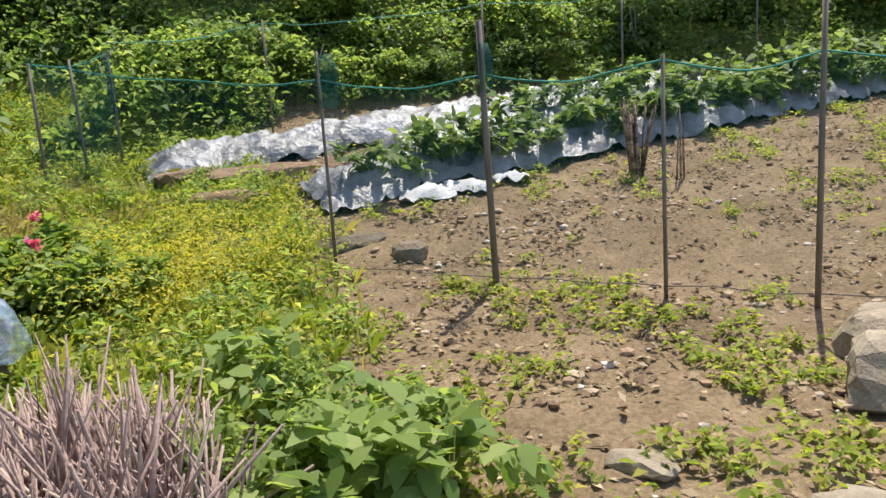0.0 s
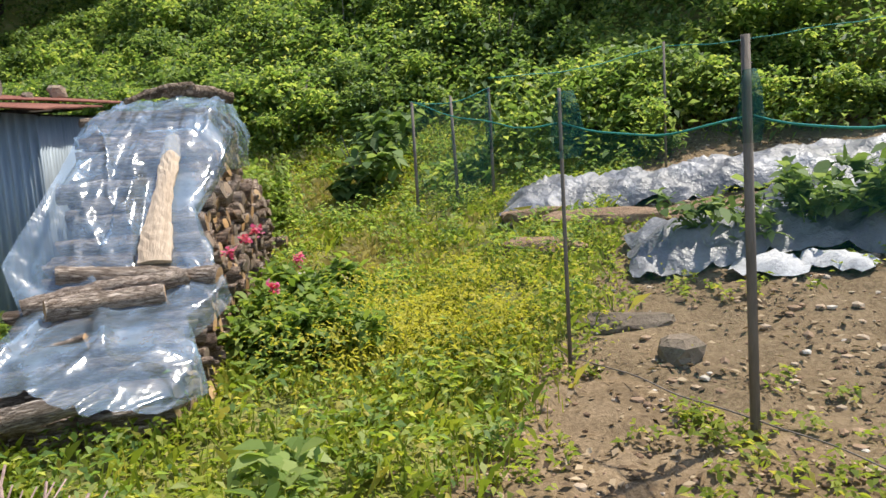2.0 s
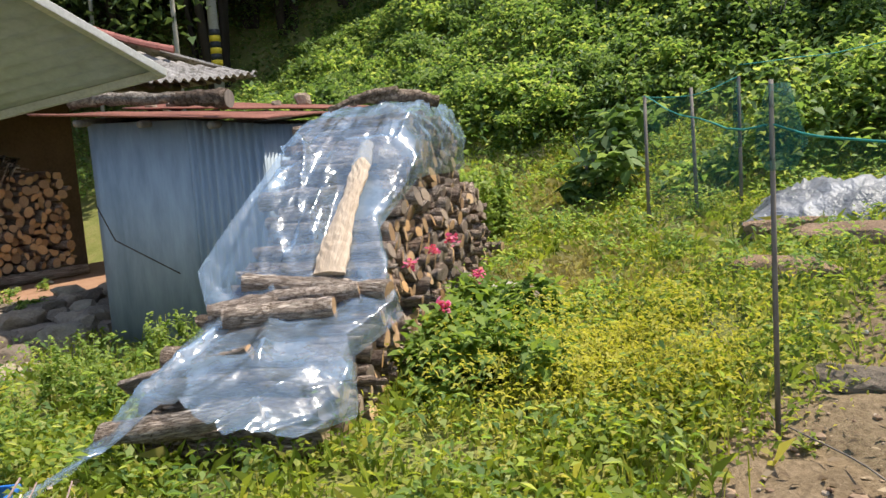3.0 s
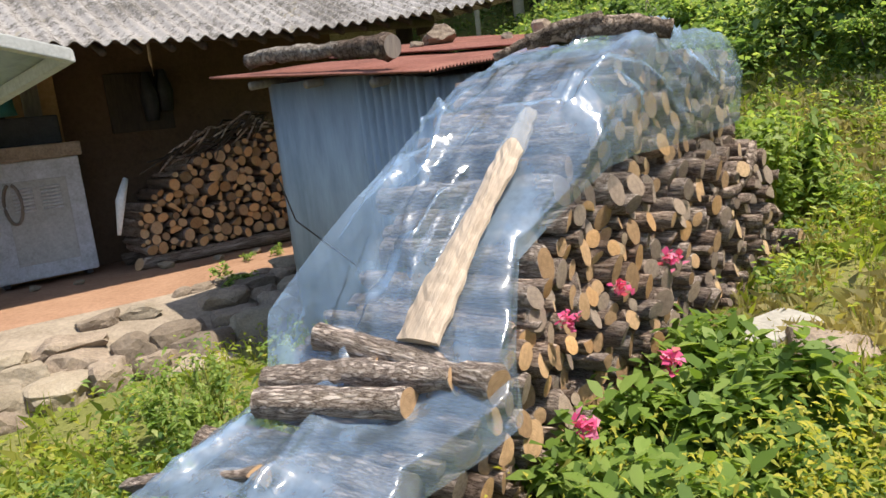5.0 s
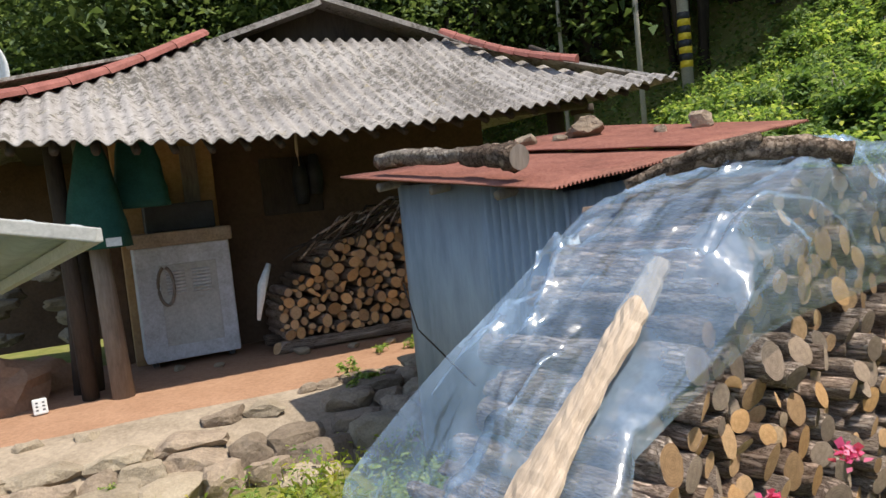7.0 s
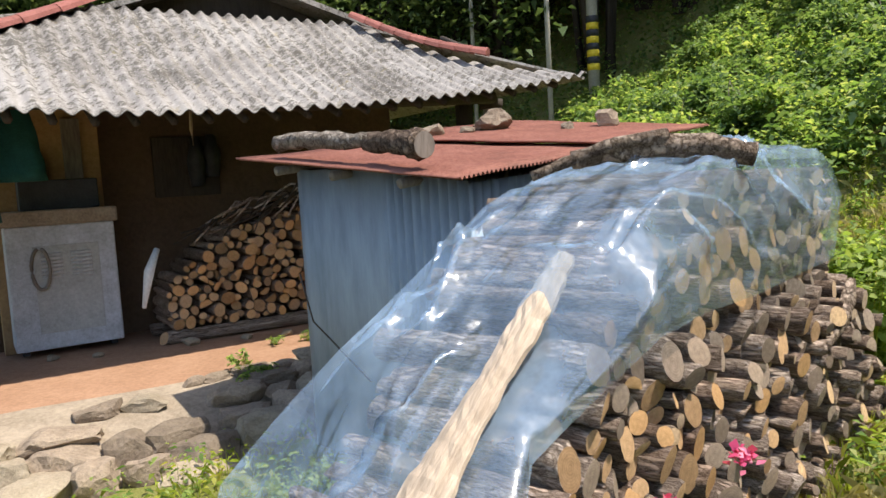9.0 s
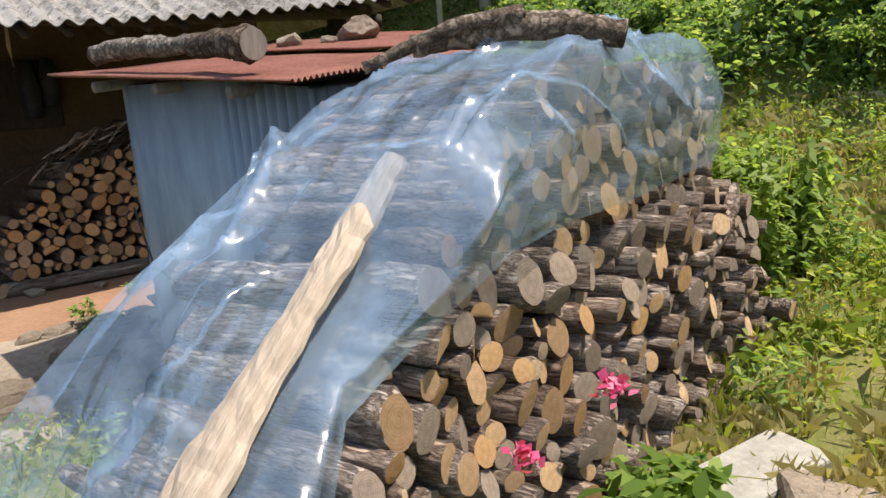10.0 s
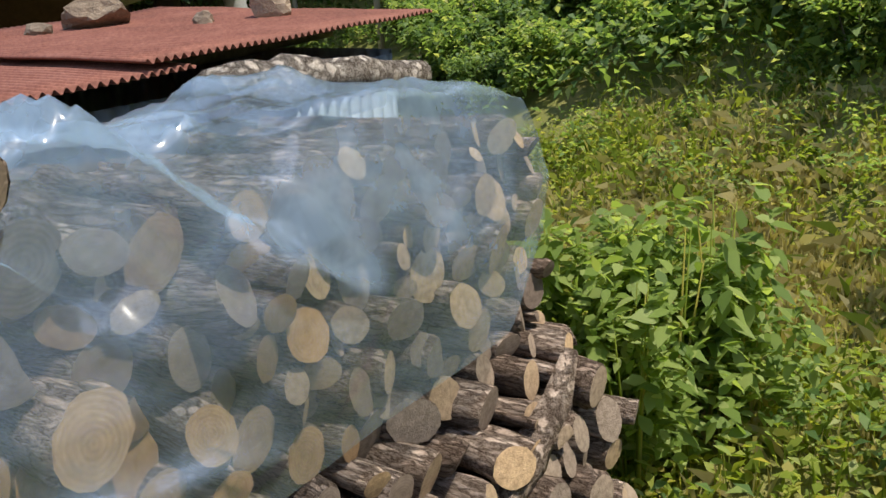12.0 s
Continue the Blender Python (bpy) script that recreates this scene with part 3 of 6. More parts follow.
# ---------------------------------------------------------------- plastic sheet
def film_profile(s):
    """Cross-section of the sheet at s: points (w, z) from its back hem to its front hem."""
    keys = [
        (0.02, [(-0.80, 1.75), (-0.72, 2.04), (-0.35, 2.13), (-0.06, 2.10), (0.0, 1.92), (0.0, 1.80)]),
        (0.25, [(-0.86, 1.72), (-0.78, 2.06), (-0.35, 2.16), (-0.05, 2.14), (0.02, 1.88), (0.02, 1.64)]),
        (0.80, [(-0.92, 1.74), (-0.80, 2.06), (-0.35, 2.13), (-0.04, 2.12), (0.03, 1.86), (0.03, 1.61)]),
        (1.50, [(-0.92, 1.98), (-0.82, 2.08), (-0.35, 2.12), (-0.05, 2.09), (0.03, 1.84), (0.03, 1.60)]),
        (1.70, [(-0.92, 1.99), (-0.82, 2.02), (-0.40, 2.02), (-0.06, 2.00), (0.02, 1.80), (0.02, 1.60)]),
        (2.00, [(-0.92, 1.83), (-0.80, 1.83), (-0.45, 1.82), (-0.10, 1.82), (-0.01, 1.72), (0.0, 1.58)]),
        (2.30, [(-0.93, 1.665), (-0.80, 1.63), (-0.50, 1.59), (-0.18, 1.56), (-0.06, 1.52), (-0.05, 1.45)]),
        (2.52, [(-0.96, 1.54), (-0.82, 1.48), (-0.50, 1.42), (-0.22, 1.40), (-0.16, 1.37), (-0.15, 1.30)]),
        (2.70, [(-1.00, 1.40), (-0.85, 1.32), (-0.52, 1.25), (-0.24, 1.22), (-0.14, 1.17), (-0.12, 1.07)]),
        (2.95, [(-1.10, 1.15), (-0.90, 1.02), (-0.52, 1.02), (-0.15, 1.00), (0.03, 0.96), (0.07, 0.86)]),
        (3.10, [(-0.98, 0.90), (-0.88, 0.93), (-0.55, 0.93), (-0.20, 0.92), (-0.02, 0.90), (0.03, 0.80)]),
        (3.30, [(-1.02, 0.80), (-0.90, 0.87), (-0.55, 0.89), (-0.25, 0.88), (-0.12, 0.84), (-0.08, 0.72)]),
        (3.65, [(-1.12, 0.62), (-0.95, 0.76), (-0.55, 0.80), (-0.20, 0.79), (-0.03, 0.68), (0.02, 0.50)]),
        (4.05, [(-1.20, 0.44), (-0.98, 0.58), (-0.60, 0.62), (-0.35, 0.60), (-0.22, 0.50), (-0.16, 0.40)]),
        (4.70, [(-1.45, 0.30), (-1.20, 0.36), (-0.75, 0.40), (-0.45, 0.40), (-0.30, 0.36), (-0.25, 0.32)]),
    ]
    ss = [k for k, _ in keys]
    return [(float(np.interp(s, ss, [c[i][0] for _, c in keys])), float(np.interp(s, ss, [c[i][1] for _, c in keys]))) for i in range(6)]


def build_film():
    ns, nw = 230, 120
    vs, fs = [], []
    for i in range(ns):
        for j in range(nw):
            # the near hem is torn into a long back tail and a short front flap
            last = float(np.interp(j / (nw - 1), [0, 0.20, 0.30, 0.42, 0.72, 0.9, 1], [4.7, 4.6, 3.86, 3.90, 4.10, 3.95, 3.6]))
            t = i / (ns - 1)
            s = 0.02 + 3.28 * t / 0.72 if t < 0.72 else 3.30 + (last - 3.30) * (t - 0.72) / 0.28
            prof = film_profile(s)
            cum = [0.0]
            for (a, b), (c, d) in zip(prof, prof[1:]):
                cum.append(cum[-1] + math.hypot(c - a, d - b))
            t = cum[-1] * j / (nw - 1)
            w, z = float(np.interp(t, cum, [p[0] for p in prof])), float(np.interp(t, cum, [p[1] for p in prof]))
            u = j / (nw - 1)
            calm = smooth(0.0, 0.16, min(u, 1 - u)) * smooth(0.0, 0.25, s - 0.02) * smooth(0.0, 0.2, 4.75 - s)
            fold = 0.030 * noise.noise((s * 1.0 + 2.0 * u, u * 3.5 - s * 1.2, 3.0)) + 0.010 * noise.noise((s * 2.2 + u * 5, u * 7 - s * 3, 7.0))
            for q, (fa, fb, fc) in enumerate(((0.7, 3.6, 11.0), (1.6, -3.0, 23.0), (2.6, 5.0, 31.0))):
                x0 = s * fa + u * fb + 0.9 * noise.noise((s * 0.9, u * 2, fc))
                ridge = 1 - abs(noise.noise((x0, 0.6 * s - 0.8 * u, fc)))
                keep = max(0.0, noise.noise((s * 1.3, u * 2.2, fc + 3)) + 0.25)
                fold += (0.12, 0.10, 0.075)[q] * keep * max(0.0, (ridge - 0.87) / 0.13) ** 1.4
            # long taut creases that fan down the slope from the top edge
            slope = float(smooth(1.55, 2.0, s) * (1 - smooth(2.85, 3.05, s)))
            fan = (w + 0.30) / (0.45 + 0.35 * (s - 1.6)) if s > 1.2 else 0.0
            for q, (fq, amp) in enumerate(((3.1, 0.042), (6.3, 0.030), (11.0, 0.014))):
                x0 = fan * fq + 0.35 * s + 0.4 * noise.noise((s * 1.7, w * 2.0, 40.0 + q))
                fold += slope * amp * (1 - abs(noise.noise((x0, 0.5 * s, 50.0 + q))) * 2.2)
            # loose bag over the top and its front
            bag = 1 - float(smooth(1.7, 2.2, s))
            for q, (fq, amp) in enumerate(((2.4, 0.030), (4.8, 0.018))):
                ridge = 1 - 2.2 * abs(noise.noise((s * fq - 1.3 * u * fq, 1.2 * u * fq + 0.5 * s, 60.0 + q)))
                fold += bag * amp * ridge
            fold *= 0.10 + 0.90 * float(calm)
            # drawn over the slab
            on_slab = float(smooth(2.02, 2.10, s) * (1 - smooth(2.92, 3.02, s)))
            lift = float(1 - smooth(0.11, 0.17, abs(w + 0.31)))
            if on_slab > 0:
                # over the head of the slab, under the rest of it
                crown = 1.84 - 0.85 * (s - 2.08) + 0.055 - 0.10 * float(smooth(2.22, 2.38, s))
                z += (crown - z) * lift * on_slab
                fold *= 1 - lift * on_slab
                fold += 0.05 * on_slab * math.exp(-((w + 0.13) / 0.05) ** 2) * (0.6 + 0.4 * math.sin(7 * s))
                fold += 0.035 * on_slab * math.exp(-((w + 0.50) / 0.05) ** 2) * (0.6 + 0.4 * math.sin(5 * s + 1))
            edge = min(u, 1 - u)
            flare = math.exp(-edge * 12) * (0.05 if u > 0.5 else 0.015) * noise.noise((s * 1.6, 5.0 if u > 0.5 else 9.0, 0))
            steep = 1.0 if u > 0.78 or u < 0.15 else 0.0
            ds = (0.05 if u > 0.3 else 0.02) * noise.noise((u * 3, s * 2, 1.7)) * (1 + 2 * math.exp(-max(0.0, 4.2 - s) * 3) + 1.0 * math.exp(-(s - 0.02) * 4))
            p = pile(s + ds, w + flare + fold * (0.8 if steep else 0.2) * (1 if u > 0.5 else -1), z + fold * (0.3 if steep else 1.0))
            g = float(ground_z(p.x, p.y)) + 0.03
            vs.append((p.x, p.y, max(p.z, g)))
    for i in range(ns - 1):
        for j in range(nw - 1):
            a = i * nw + j
            fs.append((a, a + 1, a + nw + 1, a + nw))
    me = mesh_from("plastic_sheet", vs, fs, (M_FILM,), True)
    ob = part("plastic_sheet", me)
    tagged(ob, "crumpled clear bluish plastic sheet draped over the woodpile", "plastic sheet")
    return ob


build_film()
PLASTIC_LABEL = "bark-covered log lying on the plastic sheet as a weight"


def crooked_log(name, pts, rad, label, seed, mat=None, cut=None):
    """A bent log of true size with a sawn end."""
    fine = []
    for a, b in zip(pts, pts[1:]):
        fine += [a.lerp(b, t) for t in (0, 0.25, 0.5, 0.75)]
    fine.append(pts[-1])
    g = random.Random(seed)
    fine = [p + Vector((g.uniform(-1, 1), g.uniform(-1, 1), g.uniform(-1, 1))) * rad * 0.10 for p in fine]
    t = tube(name, fine, [rad * g.uniform(0.88, 1.1) * (1 - 0.25 * i / len(fine)) for i in range(len(fine))], mat or M_BARK_TRUE, 14, None, "", 0.13, seed)
    tagged(t, label, "log", "logs weighing down the sheet")
    d = (fine[0] - fine[1]).normalized()
    q = d.to_track_quat("Z", "Y").to_matrix().to_4x4()
    vs = [Matrix.Translation(fine[0] + d * 0.003) @ q @ Vector((math.cos(a) * rad * 0.9, math.sin(a) * rad * 0.9, 0)) for a in np.linspace(0, 2 * math.pi, 15)[:-1]]
    part("cut_end", mesh_from("cut_end", vs, [tuple(range(14))], (cut or M_CUT_GREY,)), t)
    return t


def build_weights():
    r = random.Random(3)
    # logs at the foot of the sheet's slope
    for a, b, rad in (((3.10, -0.97, 0.94), (3.00, -0.47, 0.985), 0.055), ((3.28, -0.80, 0.935), (3.11, -0.24, 0.945), 0.062),
                      ((2.93, -0.84, 1.07), (2.97, 0.03, 0.985), 0.058), ((3.04, -0.56, 0.985), (2.99, -0.13, 1.0), 0.056)):
        log_between("weight_log", r.choice(LOGS_B), pile(*a), pile(*b), rad, PLASTIC_LABEL, "logs weighing down the sheet", r.uniform(0, 6))
    for a, b, rad in (((3.60, -1.20, 0.66), (3.52, -0.55, 0.80), 0.055), ((3.95, -1.10, 0.55), (3.75, -0.40, 0.60), 0.05)):
        log_between("weight_log", r.choice(LOGS_B), pile(*a), pile(*b), rad, "bark-covered log under the hem of the plastic sheet", "logs weighing down the sheet", r.uniform(0, 6))
    # crooked logs along the top
    for q, (pts, rad) in enumerate((
            (((1.24, 0.03, 2.145), (1.33, -0.10, 2.19), (1.45, -0.26, 2.20), (1.55, -0.42, 2.185), (1.66, -0.52, 2.16)), 0.047),
            (((1.45, -0.22, 2.24), (1.58, -0.36, 2.22), (1.66, -0.50, 2.17), (1.76, -0.64, 2.11)), 0.026),
            (((0.46, -0.58, 2.185), (0.2, -0.60, 2.20), (-0.05, -0.58, 2.195), (-0.36, -0.61, 2.165)), 0.056))):
        crooked_log("weight_log", [pile(*p) for p in pts], rad, PLASTIC_LABEL, q, M_BARK_PALE if q == 2 else None)
    # pale slab of peeled wood down the slope
    a, b = pile(2.08, -0.30, 1.845), pile(2.95, -0.31, 1.105)
    m, L = axis_pose(a, b)
    bm = bmesh.new()
    n = 30
    rows = []
    for i in range(n):
        t = i / (n - 1)
        wd = 0.040 + 0.050 * t + 0.008 * math.sin(9 * t) + r.uniform(-0.006, 0.006)
        row = []
        for j in range(7):
            x = (j / 6 - 0.5) * 2
            row.append(bm.verts.new((x * wd + 0.012 * math.sin(5 * t + 1), 0.022 * (1 - x * x) + 0.004 * r.uniform(-1, 1), (t - 0.5) * L)))
        low = [bm.verts.new((v.co.x, -0.015, v.co.z)) for v in (row[0], row[-1])]
        rows.append((row, low))
    for (ra, la), (rb, lb) in zip(rows, rows[1:]):
        for j in range(6):
            bm.faces.new((ra[j], ra[j + 1], rb[j + 1], rb[j]))
        bm.faces.new((la[0], ra[0], rb[0], lb[0]))
        bm.faces.new((ra[-1], la[1], lb[1], rb[-1]))
        bm.faces.new((la[1], la[0], lb[0], lb[1]))
    for (row, low), flip in ((rows[0], 0), (rows[-1], 1)):
        bm.faces.new([low[0]] + row + [low[1]])
    q = (b - a).normalized()
    side = Vector((PN.x, PN.y, 0))
    up = side.cross(q).normalized()
    if up.z < 0:
        up = -up
    side = up.cross(q).normalized()
    mm = Matrix((side, up, q)).transposed().to_4x4()
    mm.translation = (a + b) / 2
    ob = part("wood_slab", bm_mesh("wood_slab", bm, M_PLANK), None, "", mm)
    tagged(ob, "long pale peeled wooden slab tucked into the plastic sheet", "wooden slab")


build_weights()


# ---------------------------------------------------------------- corrugated sheets
def corrugated(name, f, nu, nv, amp, waves, mat, thick=0.006, parent=None, label=""):
    """f(u, v) gives place and normal; waves run along u."""
    vs, fs = [], []
    for side in (1, -1):
        for j in range(nv + 1):
            for i in range(nu + 1):
                u, v = i / nu, j / nv
                p, n = f(u, v)
                vs.append(p + n * (amp * math.sin(2 * math.pi * waves * u) + side * thick * 0.5))
    W = nu + 1
    off = W * (nv + 1)
    for j in range(nv):
        for i in range(nu):
            a = j * W + i
            fs.append((a, a + 1, a + W + 1, a + W))
            fs.append((off + a, off + a + W, off + a + W + 1, off + a + 1))
    for i in range(nu):
        fs.append((i, off + i, off + i + 1, i + 1))
        a = nv * W + i
        fs.append((a, a + 1, off + a + 1, off + a))
    for j in range(nv):
        a = j * W
        fs.append((a, a + W, off + a + W, off + a))
        a += nu
        fs.append((a, off + a, off + a + W, a + W))
    return part(name, mesh_from(name, vs, fs, (mat,), True), parent, label)


# ---------------------------------------------------------------- shed
def build_shed():
    shed = empty("shed", Matrix())
    tagged(shed, "small lean-to shed of grey metal sheets with a rusted roof", "shed")
    s0, s1, w0, w1 = -1.2, 1.12, -3.02, -1.38

    def wall(name, a, b, zt_a, zt_b, waves, amp, mat, label=""):
        a, b = Vector(a), Vector(b)
        n = Vector((b.y - a.y, a.x - b.x, 0)).normalized()

        def f(u, v):
            p = a.lerp(b, u)
            z0 = float(ground_z(p.x, p.y)) - 0.05
            zt = zt_a + (zt_b - zt_a) * u
            return Vector((p.x, p.y, z0 + (zt - z0) * v)), n

        return corrugated(name, f, max(8, int(waves * 6)), 2, amp, waves, mat, 0.004, shed, label)

    A, B = pile(s1, w0, 0), pile(s1 + 0.10, -2.05, 0)
    C = pile(s1 + 0.16, w1, 0)
    D, E = pile(s0, w1, 0), pile(s0, w0, 0)
    wall("front_sheet", A, B, 2.24, 2.19, 3, 0.0010, M_ZINC, "flat weathered grey-blue metal sheet")
    wall("front_corrugated_sheet", B, C, 2.19, 2.10, 9, 0.017, M_ZINC, "corrugated grey metal sheet")
    wall("side_sheet", C, D, 2.09, 2.24, 34, 0.010, M_ZINC)
    wall("back_sheet", D, E, 2.26, 2.40, 21, 0.010, M_ZINC)
    wall("left_sheet", E, A, 2.44, 2.24, 30, 0.010, M_ZINC)
    # two overlapping roof sheets
    n = Vector((0, 0, 1))

    def roof(name, c00, c10, c11, c01, waves, lift):
        c00, c10, c11, c01 = (Vector(c) for c in (c00, c10, c11, c01))

        def f(u, v):
            p = c00.lerp(c10, u).lerp(c01.lerp(c11, u), v)
            return p + n * (lift + 0.012 * noise.noise((p.x * 2, p.y * 2, 5))), n

        return corrugated(name, f, int(waves * 6), 10, 0.009, waves, M_RUST, 0.004, shed)

    roof("roof_sheet", pile(1.50, -1.25, 2.12), pile(0.0, -1.22, 2.26), pile(0.0, -3.30, 2.44), pile(1.33, -3.42, 2.34), 44, 0.0)
    roof("roof_sheet", pile(0.18, -1.22, 2.27), pile(-1.37, -1.25, 2.40), pile(-1.37, -3.25, 2.62), pile(0.18, -3.30, 2.45), 46, 0.012)
    # rafters under the front edge
    for s, w in ((1.3, -3.0), (1.33, -2.4), (1.4, -1.75)):
        rise = 0.10 * (-1.25 - w)
        tube("rafter", [pile(s, w, 2.06 + rise), pile(-1.2, w, 2.32 + rise)], 0.03, M_OLDWOOD, 7, shed, wob=0.1, seed=int(s * 50))
    tube("wire", [pile(1.16, -2.98, 1.55) + Vector((0.03, -0.02, 0)), pile(1.2, -2.8, 1.25) + Vector((0.03, -0.03, 0)), pile(1.26, -2.2, 0.95) + Vector((0.03, -0.03, 0))], 0.006, M_DARKWOOD, 5, shed)


build_shed()


def rock(name, loc, size, mat, label, group="", seed=0, rot=0.0, cat="stone", parent=None):
    """An uneven boulder with flattened faces."""
    bm = bmesh.new()
    bmesh.ops.create_icosphere(bm, subdivisions=3 if max(size) > 0.25 else 2, radius=0.5)
    r = random.Random(seed)
    cuts = [(Vector((r.gauss(0, 1), r.gauss(0, 1), r.gauss(0, 0.8))).normalized(), r.uniform(0.34, 0.50)) for _ in range(12)]
    for v in bm.verts:
        q4 = sum(abs(c) ** 5 for c in v.co) ** 0.2
        v.co *= 0.5 / max(q4, 1e-6)
        for n, d in cuts:
            k = v.co.dot(n) - d
            if k > 0:
                v.co -= n * k * 0.97
        v.co *= 1 + 0.16 * noise.noise(v.co * 5 + Vector((seed, 0, 0)))
        v.co = Vector((v.co.x * size[0], v.co.y * size[1], v.co.z * size[2])) * 1.08
    me = bm_mesh(name, bm, mat)
    ob = part(name, me, parent, "", Matrix.Translation(loc) @ Matrix.Rotation(rot, 4, "Z"))
    if parent is None:
        tagged(ob, label, cat, group)
    return ob


def build_roof_load():
    crooked_log("roof_log", [pile(1.20, -3.08, 2.42), pile(1.25, -2.75, 2.42), pile(1.27, -2.4, 2.385), pile(1.30, -2.05, 2.36)], 0.06, "grey weathered log lying on the rusted roof", 9, M_BARK_PALE)
    crooked_log("roof_log", [pile(1.38, -1.58, 2.30), pile(1.34, -1.8, 2.33), pile(1.30, -2.1, 2.36)], 0.078, "short dark log lying on the rusted roof", 12, None, M_OLDWOOD)
    for i, (s, w, z, d) in enumerate(((-0.1, -2.9, 2.44, 0.20), (-0.32, -2.75, 2.45, 0.13), (-0.6, -2.7, 2.5, 0.28), (-1.0, -1.9, 2.46, 0.22), (-0.75, -2.1, 2.44, 0.12), (0.1, -3.05, 2.44, 0.12))):
        rock("roof_stone", pile(s, w, z + d * 0.22), (d, d * 0.8, d * 0.62), M_STONE, "grey field stone weighing down the rusted roof", "stones on the shed roof", 40 + i, i)


build_roof_load()


# ---------------------------------------------------------------- house
def eave_z(k):
    return float(np.interp(k, [-0.2, 0, 0.7, 1.47, 2.75, 3.86, 4.81, 5.65, 6.39, 7.8, 8.0], [3.2, 3.17, 3.05, 2.95, 2.83, 2.77, 2.75, 2.79, 2.83, 3.05, 3.08]))


TERR = 0.68


def build_house():
    h = empty("house", Matrix())
    tagged(h, "old mud-walled farmhouse with a corrugated grey fibre-cement roof", "house")
    KL = 7.8
    TL, TR = (4.55, 2.2, 4.02), (1.65, 1.9, 4.02)

    def front_straight(u, v):
        """Waves run straight up the slope: cut to the hips."""
        k = -0.05 + (KL + 0.1) * u
        top = 2.1
        lim = 1.0
        if k < TR[0]:
            lim = max(0.02, k / TR[0])
        elif k > TL[0]:
            lim = max(0.02, (KL - k) / (KL - TL[0]))
        inn = top * lim * v
        zt = 4.02
        full = eave_z(k) + (zt - eave_z(k)) * (inn / top) - 0.08 * math.sin(math.pi * inn / top)
        return house(k, inn, full), Vector((0, 0, 1))

    corrugated("roof_slope", front_straight, 440, 10, 0.024, KL / 0.15, M_SLATE, 0.012, h, "lichen-spotted corrugated fibre-cement sheets")
    # side slopes behind the hips
    def side(k0, k1, flip):
        vs = [house(k0[0], 0, k0[1]), house(k1[0], 2.1, 4.02), house(k1[0], 7.0, 4.02), house(k0[0], 9.0, k0[1])]
        f = (0, 1, 2, 3) if flip else (3, 2, 1, 0)
        ob = part("side_slope", mesh_from("side_slope", vs, [f], (M_SLATE,)), h)
        so = ob.modifiers.new("thick", "SOLIDIFY")
        so.thickness = 0.03
    side((-0.02, 3.14), (TR[0], 0), False)
    side((KL + 0.02, 3.02), (TL[0], 0), True)
    # gable above the front slope
    pk = house(3.19, 2.5, 4.52)
    gv = [house(TR[0] - 0.1, 2.5, 4.0), house(TL[0] + 0.1, 2.5, 4.0), pk]
    back = [v + Vector((HI.x, HI.y, 0)) * 0.1 for v in gv]
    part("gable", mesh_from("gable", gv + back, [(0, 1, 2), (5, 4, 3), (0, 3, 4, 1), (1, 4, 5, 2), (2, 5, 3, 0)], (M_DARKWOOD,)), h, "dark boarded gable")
    for a, nm in ((house(TR[0] - 0.25, 2.15, 4.0), "verge"), (house(TL[0] + 0.05, 2.15, 4.0), "verge")):
        p2 = house(3.19, 2.15, 4.50)
        d = Vector((HI.x, HI.y, 0))
        vs = [a, p2, p2 + d * 5.0, a + d * 5.0]
        ob = part("upper_roof", mesh_from("upper_roof", vs, [(0, 1, 2, 3)], (M_SLATE,)), h)
        so = ob.modifiers.new("thick", "SOLIDIFY")
        so.thickness = 0.06
    # ridge tiles on the hips
    def hip(a, b, n, sag):
        for i in range(n):
            t0, t1 = i / n, (i + 1.12) / n
            p = [a.lerp(b, t) - Vector((0, 0, sag * math.sin(math.pi * min(t, 1)))) for t in (t0, t1)]
            d = (p[1] - p[0]).normalized()
            s = d.cross(Vector((0, 0, 1))).normalized()
            u = s.cross(d)
            vs, fs = [], []
            for e, (q, rad) in enumerate(((p[0], 0.088), (p[1], 0.07))):
                for j in range(7):
                    th = math.pi * j / 6
                    vs.append(q + s * math.cos(th) * rad + u * (math.sin(th) * rad + 0.012 * e))
            for j in range(6):
                fs.append((j, j + 1, 7 + j + 1, 7 + j))
            fs += [(0, 7, 13, 6)]
            fs += [tuple(range(7))[::-1], tuple(range(7, 14))]
            part("ridge_tile", mesh_from("ridge_tile", vs, fs, (M_TILE,), False), h, "red clay ridge tile")
    hip(house(0.75, 0.72, 3.46), house(TR[0] + 0.1, 2.0, 4.06), 9, 0.07)
    hip(house(7.6, 0.12, 3.08), house(TL[0], 2.1, 4.06), 9, 0.20)
    # walls
    def slab(name, k0, k1, i0, i1, z0, z1, mat, label=""):
        m = Matrix.Translation(house((k0 + k1) / 2, (i0 + i1) / 2, (z0 + z1) / 2)) @ Matrix.Rotation(HOUSE_ROT, 4, "Z")
        return box(name, (abs(k1 - k0), abs(i1 - i0), z1 - z0), mat, m, 0.01, h, label)
    slab("front_wall", 1.1, 4.6, 2.4, 2.6, TERR - 0.1, 3.5, M_MUD, "dark brown mud wall")
    slab("ochre_wall", 4.6, 5.6, 2.15, 2.4, TERR - 0.1, 3.5, M_OCHRE, "ochre plastered wall panel")
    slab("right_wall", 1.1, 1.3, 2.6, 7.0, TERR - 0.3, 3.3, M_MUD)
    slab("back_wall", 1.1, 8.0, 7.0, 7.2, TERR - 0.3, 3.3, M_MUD)
